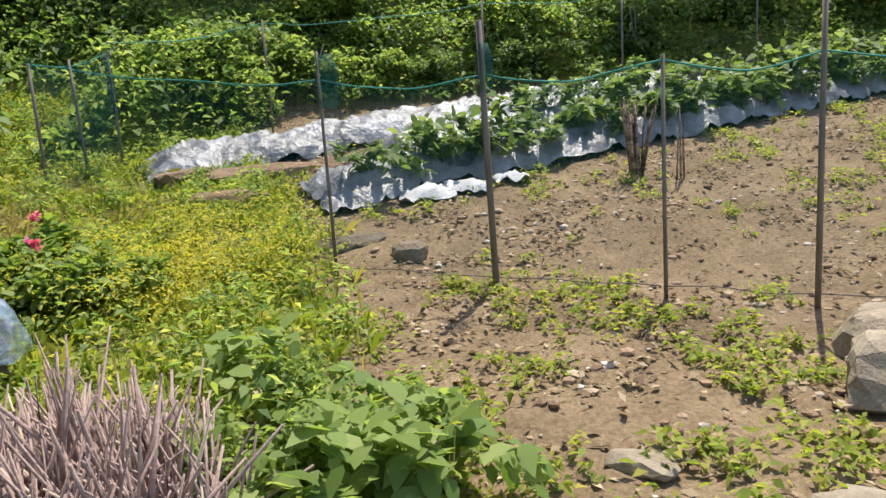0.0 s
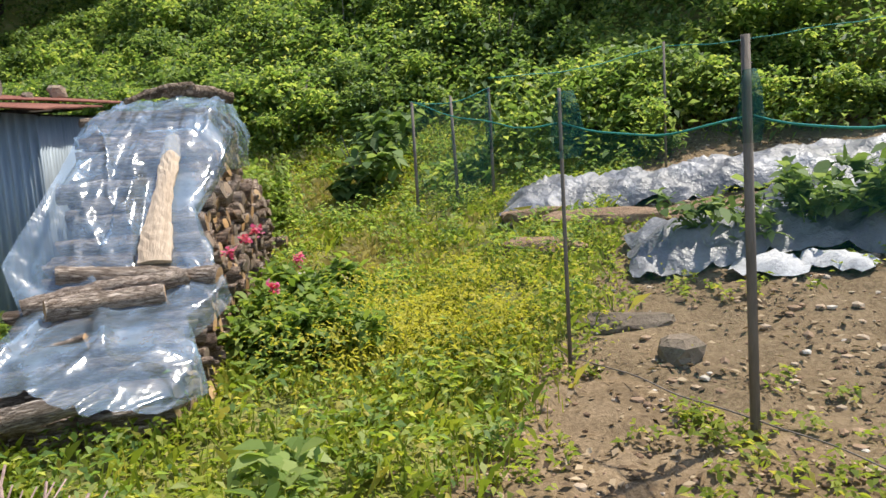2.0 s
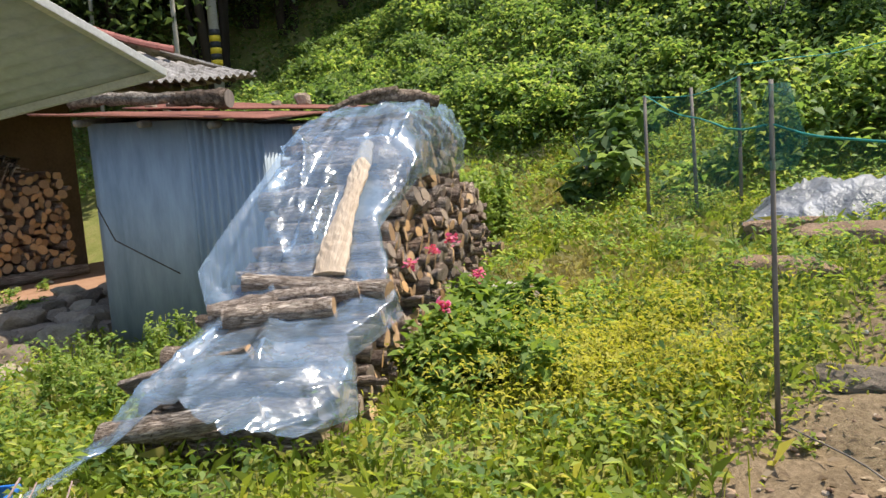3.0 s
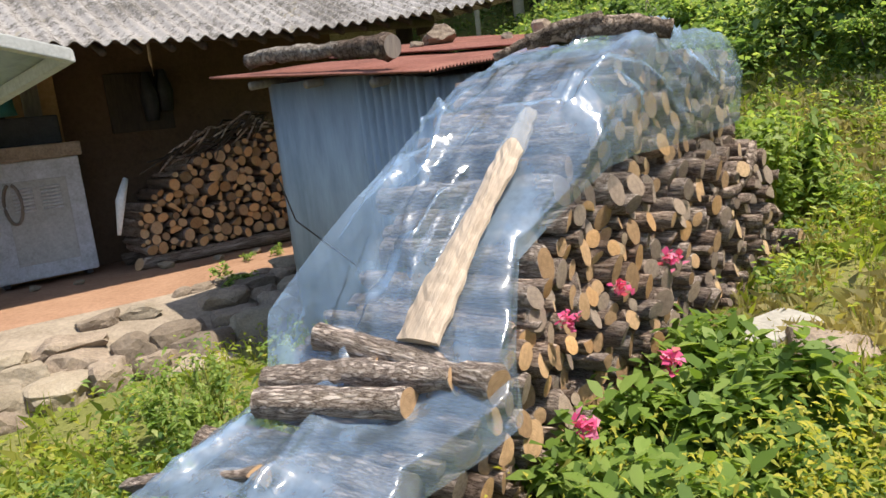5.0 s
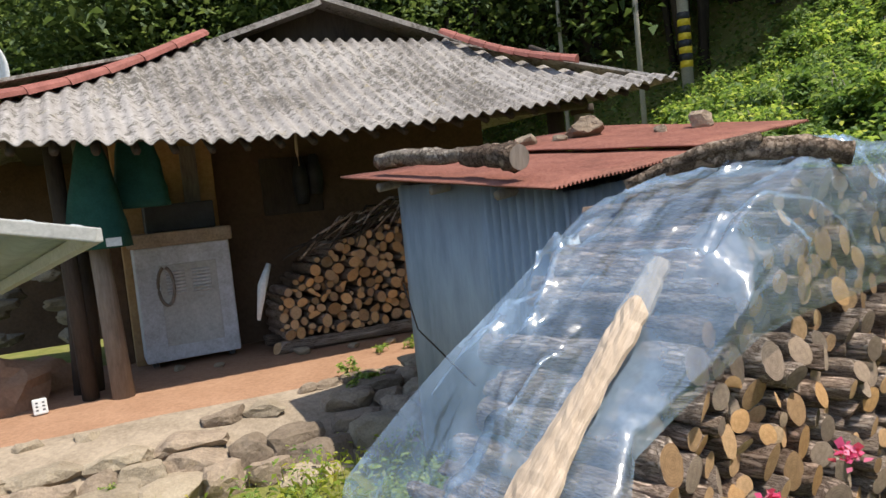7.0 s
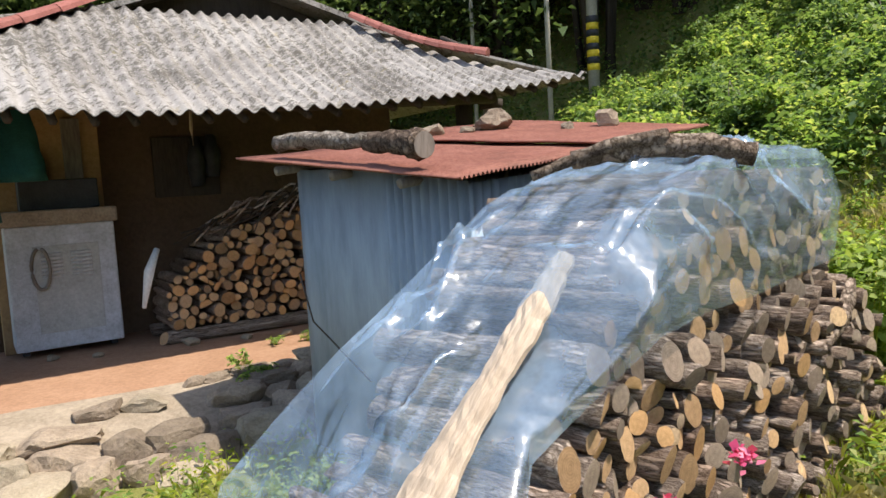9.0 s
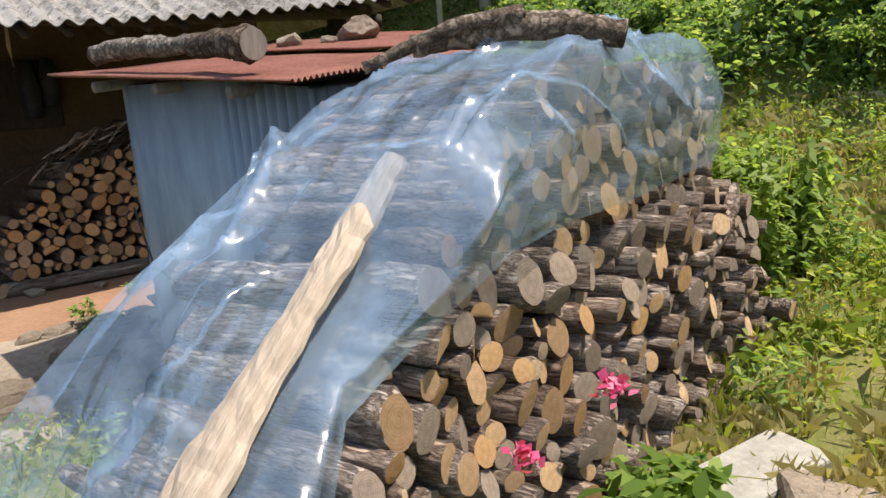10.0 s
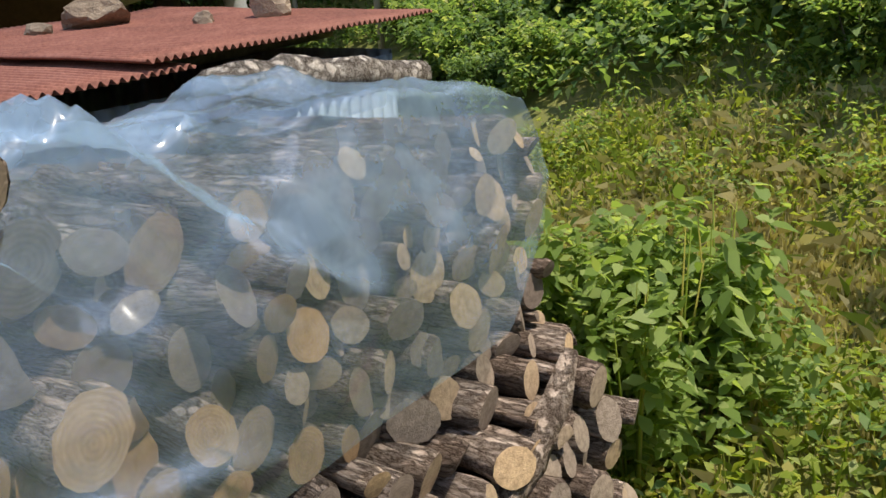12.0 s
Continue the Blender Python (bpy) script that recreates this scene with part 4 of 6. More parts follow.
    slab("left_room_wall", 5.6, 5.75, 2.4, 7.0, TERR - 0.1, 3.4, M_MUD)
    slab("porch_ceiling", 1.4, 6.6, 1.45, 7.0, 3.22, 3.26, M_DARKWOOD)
    # window opening: a dark slab whose colour stands in for the shade inside
    win = slab("window", 3.35, 4.05, 2.36, 2.41, 2.1, 2.75, M_DARKWOOD, "small window opening, its inner shade given by a dark slab")
    # eave beam and posts
    tube("eave_beam", [house(0.6, 0.85, 3.02), house(3, 0.85, 2.93), house(7.4, 0.85, 2.95)], 0.07, M_DARKWOOD, 8, h)
    tube("post", [house(5.79, 0.8, TERR - 0.05), house(5.83, 0.84, 1.8), house(5.86, 0.85, 2.95)], [0.10, 0.085, 0.08], M_OLDWOOD, 9, h, "weathered timber post", 0.06, 4)
    tube("post", [house(6.05, 0.95, TERR), house(6.1, 0.95, 2.95)], 0.07, M_DARKWOOD, 9, h, "", 0.06, 5)
    tube("post", [house(0.95, 0.95, 0.9), house(0.95, 0.95, 3.0)], 0.10, M_DARKWOOD, 9, h, "", 0.04, 6)
    # rafters showing under the eave
    for i in range(26):
        k = 0.3 + 7.2 * i / 25
        z = eave_z(k)
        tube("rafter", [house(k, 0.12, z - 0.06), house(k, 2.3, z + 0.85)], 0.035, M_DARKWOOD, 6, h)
    return h


build_house()


def build_terrace():
    # clay floor and mortared slope under it
    def f(k):
        return 0.02 * math.sin(k * 2.1) + 0.05 * noise.noise((k, 3, 1))
    vs, fs = [], []
    ks = np.linspace(0.6, 9.5, 60)
    prof = [(2.6, TERR, 0), (0.25, TERR, 0), (-0.05, TERR - 0.02, 0), (-0.3, TERR - 0.05, 1), (-0.55, TERR - 0.12, 1), (-0.85, TERR - 0.28, 1), (-1.15, 0.1, 1)]
    for k in ks:
        for j, (inn, z, _) in enumerate(prof):
            drop = 0.0 if j < 2 else f(k)
            vs.append(house(k, inn + drop, z + drop * 0.3))
    n = len(prof)
    idx = []
    for i in range(len(ks) - 1):
        for j in range(n - 1):
            a = i * n + j
            fs.append((a, a + 1, a + n + 1, a + n))
            idx.append(0 if j < 2 else 1)
    ob = part("terrace", mesh_from("terrace", vs, fs, (M_CLAY, M_CEMENT), True, idx))
    tagged(ob, "red clay terrace with a sunlit mortared stone edge", "terrace", kind="structure")
    r = random.Random(21)
    c = 0
    rows = ((-0.20, TERR - 0.035, 0.20, 0.22), (-0.42, TERR - 0.07, 0.28, 0.55), (-0.62, TERR - 0.15, 0.32, 0.88), (-0.80, TERR - 0.25, 0.35, 0.95), (-0.96, TERR - 0.36, 0.40, 0.95), (-1.14, 0.22, 0.40, 0.85))
    for row, (inn, z, d, share) in enumerate(rows):
        k = 0.9 + r.uniform(0, 0.3)
        while k < 8.4:
            L = d * r.uniform(0.7, 1.7)
            more = 0.35 if k < 4.0 else 0.0
            if r.random() < share + more:
                size = (L * 1.0, d * r.uniform(0.6, 0.85), d * r.uniform(0.40, 0.6) * (1.0 if row < 3 else 1.35))
                ob2 = rock("stone", house(k + L / 2, inn + r.uniform(-0.05, 0.05), z + (r.uniform(0, 0.08) if k < 4.0 else 0)), size, M_STONE if r.random() < 0.7 else M_STONE_PALE, "", "", 300 + c, HOUSE_ROT + r.uniform(-0.25, 0.25), parent=ob)
                c += 1
            k += L * 0.92


build_terrace()


def build_house_pile():
    def top(k):
        return float(np.interp(k, [2.0, 2.7, 3.6, 4.3], [1.98, 1.95, 1.75, 1.2]))
    st = pack(2.1, 4.25, lambda k: TERR + 0.14, top, [0.035, 0.045, 0.055, 0.06], 230, 9, fill=800)
    r = random.Random(4)
    for k, z, rad in st:
        i1 = 1.35 + r.gauss(0, 0.03)
        log_between("stacked_billet", r.choice(LOGS_A + LOGS_C * 2), house(k, i1 + 0.7, z), house(k + r.uniform(-0.02, 0.02), i1, z), rad * 0.98, "sawn firewood log, orange cut end, stacked under the eave", "logs against the house wall", r.uniform(0, 6), False)
    log_between("base_log", LOGS_B[1], house(2.0, 1.3, TERR + 0.07), house(4.3, 1.4, TERR + 0.07), 0.07, "long grey log lying under the stacked firewood")
    log_between("base_log", LOGS_B[2], house(2.0, 1.9, TERR + 0.07), house(4.3, 1.95, TERR + 0.07), 0.07, "long grey log lying under the stacked firewood")


build_house_pile()
# ---------------------------------------------------------------- house porch
M_ENAMEL = simple("chipped_white_enamel", (0.34, 0.335, 0.33), (0.56, 0.575, 0.61), 5, 0.45, 0, 0.15, 0.004)
M_PANEL = simple("stained_grey_panel", (0.336, 0.328, 0.304), (0.464, 0.456, 0.432), 4, 0.55, 0, 0.2, 0.004)
M_GREEN_DARK = simple("dark_green_mesh_cloth", (0.006, 0.045, 0.036), (0.016, 0.085, 0.068), 9, 0.8, 0, 0.5, 0.01)
M_BLACK = simple("black_rubber", (0.02, 0.02, 0.022), (0.045, 0.045, 0.05), 6, 0.6, 0, 0.2, 0.004)
M_WHITE = simple("white_paint", (0.56, 0.56, 0.552), (0.656, 0.656, 0.648), 5, 0.6, 0, 0.2, 0.004)
M_CONCRETE = simple("pale_concrete", (0.27, 0.245, 0.205), (0.40, 0.365, 0.31), 4, 0.9, 0, 0.4, 0.006)
M_GREYSHEET = simple("grey_roof_panel", (0.29, 0.335, 0.36), (0.39, 0.43, 0.455), 1.5, 0.7, 0, 0.15, 0.005)
M_PVC = simple("grey_vent_pipe", (0.36, 0.36, 0.35), (0.48, 0.48, 0.47), 6, 0.6, 0, 0.2, 0.004)
M_BLUE = simple("blue_plastic", (0.02, 0.12, 0.45), (0.04, 0.2, 0.6), 5, 0.45, 0, 0.1, 0.003)
M_YELLOWPAINT = simple("yellow_paint", (0.60, 0.42, 0.02), (0.72, 0.52, 0.04), 5, 0.6, 0, 0.1, 0.003)


def house_m(k, inn, z, rz=0.0, rx=0.0):
    return Matrix.Translation(house(k, inn, z)) @ Matrix.Rotation(HOUSE_ROT + rz, 4, "Z") @ Matrix.Rotation(rx, 4, "X")


def build_porch():
    # enamelled stove cabinet: local x along the wall, y inwards
    c = empty("enamel_cabinet", house_m(5.06, 1.95, TERR + 0.03))
    tagged(c, "old white enamelled cabinet with a louvred grey front panel", "cabinet")
    box("body", (0.93, 0.42, 1.16), M_ENAMEL, Matrix.Translation((0, 0, 0.62)), 0.02, c)
    box("front_panel", (0.56, 0.02, 0.82), M_PANEL, Matrix.Translation((-0.03, 0.205, 0.60)), 0.006, c, "recessed stained grey panel")
    for i in range(7):
        for x in (-0.15, 0.10):
            box("louvre", (0.18, 0.014, 0.022), M_ENAMEL, Matrix.Translation((x, 0.219, 0.72 + 0.035 * i)) @ Matrix.Rotation(-0.5, 4, "X"), 0.003, c)
    box("top_plate", (1.0, 0.5, 0.14), M_STONE, Matrix.Translation((0, 0, 1.27)), 0.02, c, "grimy stone-grey top")
    for x in (-0.38, 0.38):
        box("foot", (0.06, 0.3, 0.05), M_BLACK, Matrix.Translation((x, 0, 0.02)), 0.004, c)
    t = [c.matrix_basis @ Vector((0.20 + 0.075 * math.sin(a), 0.25, 0.80 + 0.19 * math.cos(a))) for a in np.linspace(0.15, 6.1, 26)]
    tagged(tube("hose_loop", t, 0.016, M_OLDWOOD, 7), "looped grey rubber hose hanging on the cabinet", "hose")
    b = box("cooking_pan_box", (0.68, 0.3, 0.28), M_BLACK, house_m(5.03, 1.98, TERR + 0.03 + 1.34 + 0.14), 0.015)
    tagged(b, "dark metal box standing on the enamel cabinet", "metal box")
    # splintered board, and a dark oval for a shaded hollow, in the ochre wall
    o = box("wall_board", (0.16, 0.03, 0.95), M_OLDWOOD, house_m(4.85, 2.125, 2.45), 0.006, None, "", 0.006, 3)
    tagged(o, "splintered grey board nailed to the ochre wall", "board")
    bm = bmesh.new()
    bmesh.ops.create_uvsphere(bm, u_segments=14, v_segments=8, radius=1.0)
    for v in bm.verts:
        v.co = Vector((v.co.x * 0.11, v.co.y * 0.035, v.co.z * 0.2 * (1 + 0.1 * noise.noise(v.co * 2))))
    h = part("gourd_scoop", bm_mesh("gourd_scoop", bm, M_DARKWOOD, True), None, "", house_m(5.2, 2.11, 2.45))
    tagged(h, "dark flattened oval standing in for the shade of a hollow in the ochre wall", "gourd")

    def bag(k, inn, z0, z1, w0, w1, name, label, mat, seed):
        g = random.Random(seed)
        bm = bmesh.new()
        rings = []
        n = 14
        for i in range(9):
            t = i / 8
            w = w0 + (w1 - w0) * (t ** 0.7)
            ring = []
            for j in range(n):
                th = 2 * math.pi * j / n
                rr = w * (1 + 0.12 * math.sin(3 * th + seed) + g.uniform(-0.05, 0.05))
                ring.append(bm.verts.new((rr * math.cos(th), rr * 0.6 * math.sin(th), z1 + (z0 - z1) * t)))
            rings.append(ring)
        for a, b2 in zip(rings, rings[1:]):
            for j in range(n):
                bm.faces.new((a[j], a[(j + 1) % n], b2[(j + 1) % n], b2[j]))
        bm.faces.new(rings[0])
        bm.faces.new(rings[-1])
        ob = part(name, bm_mesh(name, bm, mat, True), None, "", house_m(k, inn, 0))
        return tagged(ob, label, "net bag", "net bags under the eave")

    bag(5.42, 1.0, 2.30, 2.95, 0.13, 0.24, "net_bag", "dark green net bag hanging from the eave", M_GREEN_DARK, 1)
    bag(5.80, 0.72, 1.98, 2.92, 0.07, 0.26, "net_bag", "long dark green net bag hanging from the eave", M_GREEN_DARK, 2)
    b = box("label_card", (0.12, 0.005, 0.07), M_WHITE, house_m(5.72, 0.50, 2.03), 0.001)
    tagged(b, "small white card on the green net bag", "label")
    for i, (k, d, z1) in enumerate(((5.95, 0.09, 1.95), (6.08, 0.08, 1.9))):
        s = tube("leaning_board", [house(k + 0.05, 1.2 + d, TERR), house(k, 1.15, z1)], [0.07, 0.06], M_DARKWOOD, 5, None, "", 0.1, 50 + i)
        tagged(s, "very dark board leaning beside the post", "board")
    # hanging strips in the window, bucket and little things
    for k, z0, z1 in ((3.62, 2.2, 2.74), (3.45, 2.3, 2.76)):
        s = tube("hanging_sack", [house(k, 2.28, z1), house(k, 2.27, (z0 + z1) / 2), house(k, 2.28, z0)], [0.04, 0.10, 0.07], M_BLACK, 9, None, "", 0.08, int(k * 10))
        tagged(s, "black sack hanging on the dark mud wall", "sack")
    s = tube("rope_end", [house(4.02, 0.8, 2.9), house(4.03, 0.79, 2.7), house(4.02, 0.8, 2.55)], [0.012, 0.016, 0.006], M_PLANK, 6)
    tagged(s, "frayed pale rope end hanging under the eave", "rope")
    b = box("socket_block", (0.11, 0.04, 0.13), M_WHITE, house_m(6.43, 0.72, TERR + 0.07, 0.2, 0.25), 0.012)
    tagged(b, "small white block with dark holes lying on the terrace", "block")
    for x in (-0.025, 0.025):
        for z in (-0.03, 0.0, 0.03):
            q = box("hole", (0.02, 0.004, 0.012), M_BLACK, Matrix.Translation((x, 0.021, z)), 0, b)
    for i, (k, inn, d, mat) in enumerate(((6.75, 1.3, 0.75, M_CLAY), (7.1, 0.9, 0.55, M_STONE), (7.3, 0.4, 0.4, M_STONE), (6.35, 1.9, 0.5, M_CLAY))):
        rock("hearth_stone" if mat is M_CLAY else "boulder", house(k, inn, TERR + d * 0.22), (d, d * 0.8, d * 0.65), mat, "clay-smeared hearth mound on the terrace" if mat is M_CLAY else "rounded grey boulder at the end of the terrace", "", 70 + i, i)
    for i, (k, inn, d) in enumerate(((5.25, 1.55, 0.12), (4.9, 1.35, 0.10), (3.25, 0.9, 0.13), (2.75, 1.0, 0.1), (3.6, 1.05, 0.12), (4.1, 1.2, 0.16))):
        rock("pebble", house(k, inn, TERR + d * 0.2), (d, d * 0.8, d * 0.5), M_STONE_PALE, "pale stone lying on the clay terrace", "stones on the terrace", 90 + i, i)
    # white cloth bag and sticks at the end of the stack
    s = tube("white_sack", [house(4.32, 1.25, TERR + 0.95), house(4.42, 1.2, TERR + 0.75), house(4.5, 1.15, TERR + 0.42)], [0.025, 0.05, 0.02], M_WHITE, 9, None, "", 0.2, 8)
    tagged(s, "torn white sack hanging at the end of the firewood", "sack")
    g = random.Random(6)
    for i in range(46):
        k = g.uniform(2.5, 3.7)
        z = TERR + 0.14 + float(np.interp(k, [2.6, 3.6, 4.4], [1.30, 1.08, 0.6])) + g.uniform(-0.15, 0.06)
        kk = k + g.uniform(0.25, 0.5)
        s = tube("kindling_stick", [house(k, 1.5 + g.uniform(-0.1, 0.25), z), house((k + kk) / 2, 1.4, z - 0.02 + g.uniform(-0.03, 0.05)), house(kk, 1.32 + g.uniform(-0.1, 0.1), z - g.uniform(0.05, 0.22))], [0.014, 0.013, 0.006], M_DARKWOOD if g.random() < 0.6 else M_BARK_GREY, 6, None, "", 0.1, i)
        tagged(s, "crooked dark kindling stick on the stacked firewood", "stick", "kindling on the house stack")
    # sunlit stone heap behind the porch
    for i in range(16):
        rock("yard_stone", house(6.3 + g.uniform(-0.3, 1.2), 4.4 + g.uniform(-0.5, 0.8), TERR + 0.15 + 0.9 * (i / 16)), (0.4, 0.3, 0.16), M_STONE_PALE, "pale flat stone of a sunlit heap behind the porch", "stone heap", 120 + i, g.uniform(0, 3))


build_porch()


def build_canopy():
    c = empty("grey_canopy", Matrix())
    tagged(c, "flat grey sheet canopy with a dark metal rim on a post", "canopy")
    z = lambda s, w: 2.15 + 0.21 * (s - 3.8) + 0.13 * (w + 0.7)

    def f(u, v):
        s, w = 3.80 + 2.6 * u, -0.69 - 2.1 * v
        return pile(s, w, z(s, w)), Vector((0, 0, 1))
    corrugated("canopy_sheet", f, 160, 4, 0.006, 26, M_GREYSHEET, 0.006, c)
    for a, b in (((3.79, -0.68), (6.4, -0.68)), ((3.79, -0.68), (3.79, -2.8))):
        m, L = axis_pose(pile(*a, z(*a) - 0.015), pile(*b, z(*b) - 0.015))
        bx = box("rim", (0.035, 0.035, L), M_PVC, m, 0.004, c)
    tube("post", [pile(4.75, -1.75, 0.2), pile(4.75, -1.75, 2.19)], 0.05, M_DARKWOOD, 9, c, "dark weathered timber post", 0.06, 2)
    tube("post", [pile(6.3, -2.6, 0.1), pile(6.3, -2.6, 2.25)], 0.05, M_DARKWOOD, 9, c, "", 0.06, 3)
    for i in range(4):
        b = box("old_board", (0.13, 0.03, 0.85), M_OLDWOOD, Matrix.Translation(pile(4.66 - 0.05 * i, -1.60 + 0.06 * i, 0.68)) @ Matrix.Rotation(PILE_ROT + 0.4, 4, "Z") @ Matrix.Rotation(0.12, 4, "X"), 0.004, None, "", 0.003, i)
        tagged(b, "weathered grey board leaning on the canopy post", "board", "boards at the canopy post")
    g = float(ground_z(*pile(4.45, -1.35, 0).xy))
    t = empty("blue_crate", Matrix.Translation(pile(4.40, -1.42, g)) @ Matrix.Rotation(PILE_ROT + 0.3, 4, "Z"))
    tagged(t, "low blue plastic crate standing in the grass", "crate")
    box("base", (0.4, 0.28, 0.02), M_BLUE, Matrix.Translation((0, 0, 0.02)), 0.004, t)
    for x, y, sx, sy in ((0.2, 0, 0.015, 0.28), (-0.2, 0, 0.015, 0.28), (0, 0.14, 0.4, 0.015), (0, -0.14, 0.4, 0.015)):
        box("side", (sx, sy, 0.12), M_BLUE, Matrix.Translation((x, y, 0.08)), 0.004, t)
    b = box("pale_board", (0.6, 0.3, 0.025), M_PLANK, Matrix.Translation(pile(4.25, -1.15, g + 0.06)) @ Matrix.Rotation(PILE_ROT + 0.5, 4, "Z"), 0.004)
    tagged(b, "pale wooden board lying beside the crate", "board")


build_canopy()


def build_yard_fixtures():
    # vent pipe behind the shed
    t = empty("vent_pipe", Matrix.Translation((0, 0, 0)))
    tagged(t, "ribbed grey vent pipe standing behind the shed", "pipe")
    b = house(0.0, 1.7, 0)
    g = float(ground_z(b.x, b.y))
    pts, rad = [], []
    for i in range(44):
        pts.append((b.x, b.y, g - 0.05 + (3.05 - g) * i / 43))
        rad.append(0.115 if i % 2 else 0.10)
    tube("ribbed_pipe", pts, rad, M_PVC, 14, t)
    tube("collar", [(b.x, b.y, 2.98), (b.x, b.y, 3.10)], 0.15, M_DARKWOOD, 12, t)
    for i, (x, y, h, r, stripe) in enumerate(((-17.55, 7.17, 9.0, 0.13, True), (-16.85, 6.1, 6.5, 0.06, False), (-18.5, 4.6, 7.0, 0.05, False))):
        gz = float(ground_z(x, y))
        p = empty("utility_pole", Matrix.Translation((x, y, gz)))
        tagged(p, "tall grey concrete utility pole with a yellow and black warning band" if stripe else "thin grey metal pole at the edge of the wood", "utility pole")
        tube("shaft", [(0, 0, -0.3), (0, 0, h)], [r, r * 0.8], M_CONCRETE, 12, p)
        if stripe:
            for q in range(8):
                za = 4.3 - gz + 0.145 * q
                tube("warning_band", [(0, 0, za), (0, 0, za + 0.14)], r + 0.008, M_BLACK if q % 2 else M_YELLOWPAINT, 12, p, "painted warning band")
        else:
            box("crossarm", (0.9, 0.06, 0.06), M_CONCRETE, Matrix.Translation((0, 0, h - 0.6)), 0.005, p)
    # dish antenna
    d = empty("dish_antenna", Matrix.Translation(house(6.75, 3.2, 3.25)))
    tagged(d, "white satellite dish on the far side of the roof", "dish antenna")
    vs, fs = [], []
    R, n, m = 0.48, 28, 6
    for i in range(m + 1):
        rr = R * i / m
        for j in range(n):
            a = 2 * math.pi * j / n
            vs.append((0.25 * (rr / R) ** 2 * 0.5, rr * math.cos(a), 0.62 + rr * math.sin(a)))
    for i in range(m):
        for j in range(n):
            k = (j + 1) % n
            fs.append((i * n + j, i * n + k, (i + 1) * n + k, (i + 1) * n + j))
    ob = part("reflector", mesh_from("reflector", vs, fs, (M_WHITE,), True), d)
    so = ob.modifiers.new("thick", "SOLIDIFY")
    so.thickness = 0.012
    tube("mast", [(-0.05, 0, -0.6), (-0.03, 0, 0.6)], 0.025, M_PVC, 8, d)


build_yard_fixtures()


# ---------------------------------------------------------------- fence
def build_fence():
    f = empty("garden_fence", Matrix())
    tagged(f, "garden fence of thin wooden posts hung with green net", "fence")
    posts = [((-3.96, 7.36), 1.25, 0.018), ((-3.72, 7.75), 1.25, 0.018), ((-3.5, 8.1), 1.25, 0.018), ((-0.76, 4.68), 1.42, 0.011), ((0.24, 4.34), 1.55, 0.020), ((1.12, 3.89), 1.28, 0.012), ((1.80, 3.62), 1.62, 0.016), ((2.9, 3.1), 1.5, 0.016), ((4.2, 2.4), 1.5, 0.016)]
    r = random.Random(2)
    for (x, y), hgt, rad in posts:
        g = float(ground_z(x, y))
        lean = r.uniform(-0.02, 0.02)
        tube("post", [(x, y, g - 0.05), (x + lean * 0.5, y, g + hgt * 0.5), (x + lean, y, g + hgt)], [rad, rad * 0.95, rad * 0.85], M_OLDWOOD, 8, f, "", 0.05, r.randint(0, 99))
    line = [(-3.5, 8.1), (-3.96, 7.36), (-0.76, 4.68), (0.24, 4.34), (1.12, 3.89), (1.80, 3.62), (2.9, 3.1), (4.2, 2.4)]

    def run(line, hgt, cords=True, wire=True):
        for (xa, ya), (xb, yb) in zip(line, line[1:]):
            n = 12
            vs, fs = [], []
            for i in range(n + 1):
                t = i / n
                x, y = xa + (xb - xa) * t, ya + (yb - ya) * t
                g = float(ground_z(x, y))
                sag = 0.07 * math.sin(math.pi * t)
                for j in range(5):
                    v = j / 4
                    vs.append((x + 0.02 * math.sin(5 * t + v), y + 0.015 * math.sin(7 * t + 3 * v), g + 0.05 + (hgt - sag) * v))
            for i in range(n):
                for j in range(4):
                    a = i * 5 + j
                    fs.append((a, a + 5, a + 6, a + 1))
            if wire:
                part("net", mesh_from("net", vs, fs, (M_NET,), True), f, "fine green garden net")
            tube("cord", [vs[i * 5 + 4] for i in range(n + 1)], 0.005, M_CORD, 5, f, "blue-green edge cord")
            if wire:
                tube("ground_wire", [Vector(vs[i * 5]) + Vector((0, 0, 0.02)) for i in range(n + 1)], 0.0035, M_OLDWOOD, 5, f, "thin grey ground wire")
    run(line, 1.2)
    far = [(-3.5, 8.1), (-2.2, 9.7), (0.6, 10.6), (2.6, 11.0), (4.8, 11.7), (8.0, 12.6)]
    run(far, 1.3, wire=False)
    for x, y in far[1:]:
        g = float(ground_z(x, y))
        tube("post", [(x, y, g - 0.05), (x + 0.02, y, g + 1.4)], 0.014, M_OLDWOOD, 7, f, "", 0.03, 1)
    # net gathered at the tops of some posts
    for x, y, z0, z1, w in ((0.24, 4.34, 1.15, 1.42, 0.055), (-0.70, 4.66, 1.08, 1.40, 0.09), (-3.5, 8.1, 0.6, 1.2, 0.05)):
        g = float(ground_z(x, y))
        tube("gathered_net", [(x + 0.01, y - 0.02, g + z0 + (z1 - z0) * t) for t in (0, 0.3, 0.7, 1)], [w * 0.5, w, w * 0.8, w * 0.4], M_NET_THICK, 10, f, "dark green net bunched round the post", 0.2, 5)


M_CORD = simple("blue_green_cord", (0.02, 0.20, 0.17), (0.05, 0.30, 0.25), 9, 0.7, 0, 0.2, 0.003)
build_fence()


# ---------------------------------------------------------------- beds
BED_DIR = Vector((0.89, 0.455))
BED_N = Vector((-0.455, 0.89))
BED_O = Vector((-1.5, 6.65))


def bed(u, v):
    p = BED_O + BED_DIR * u + BED_N * v
    return p.x, p.y


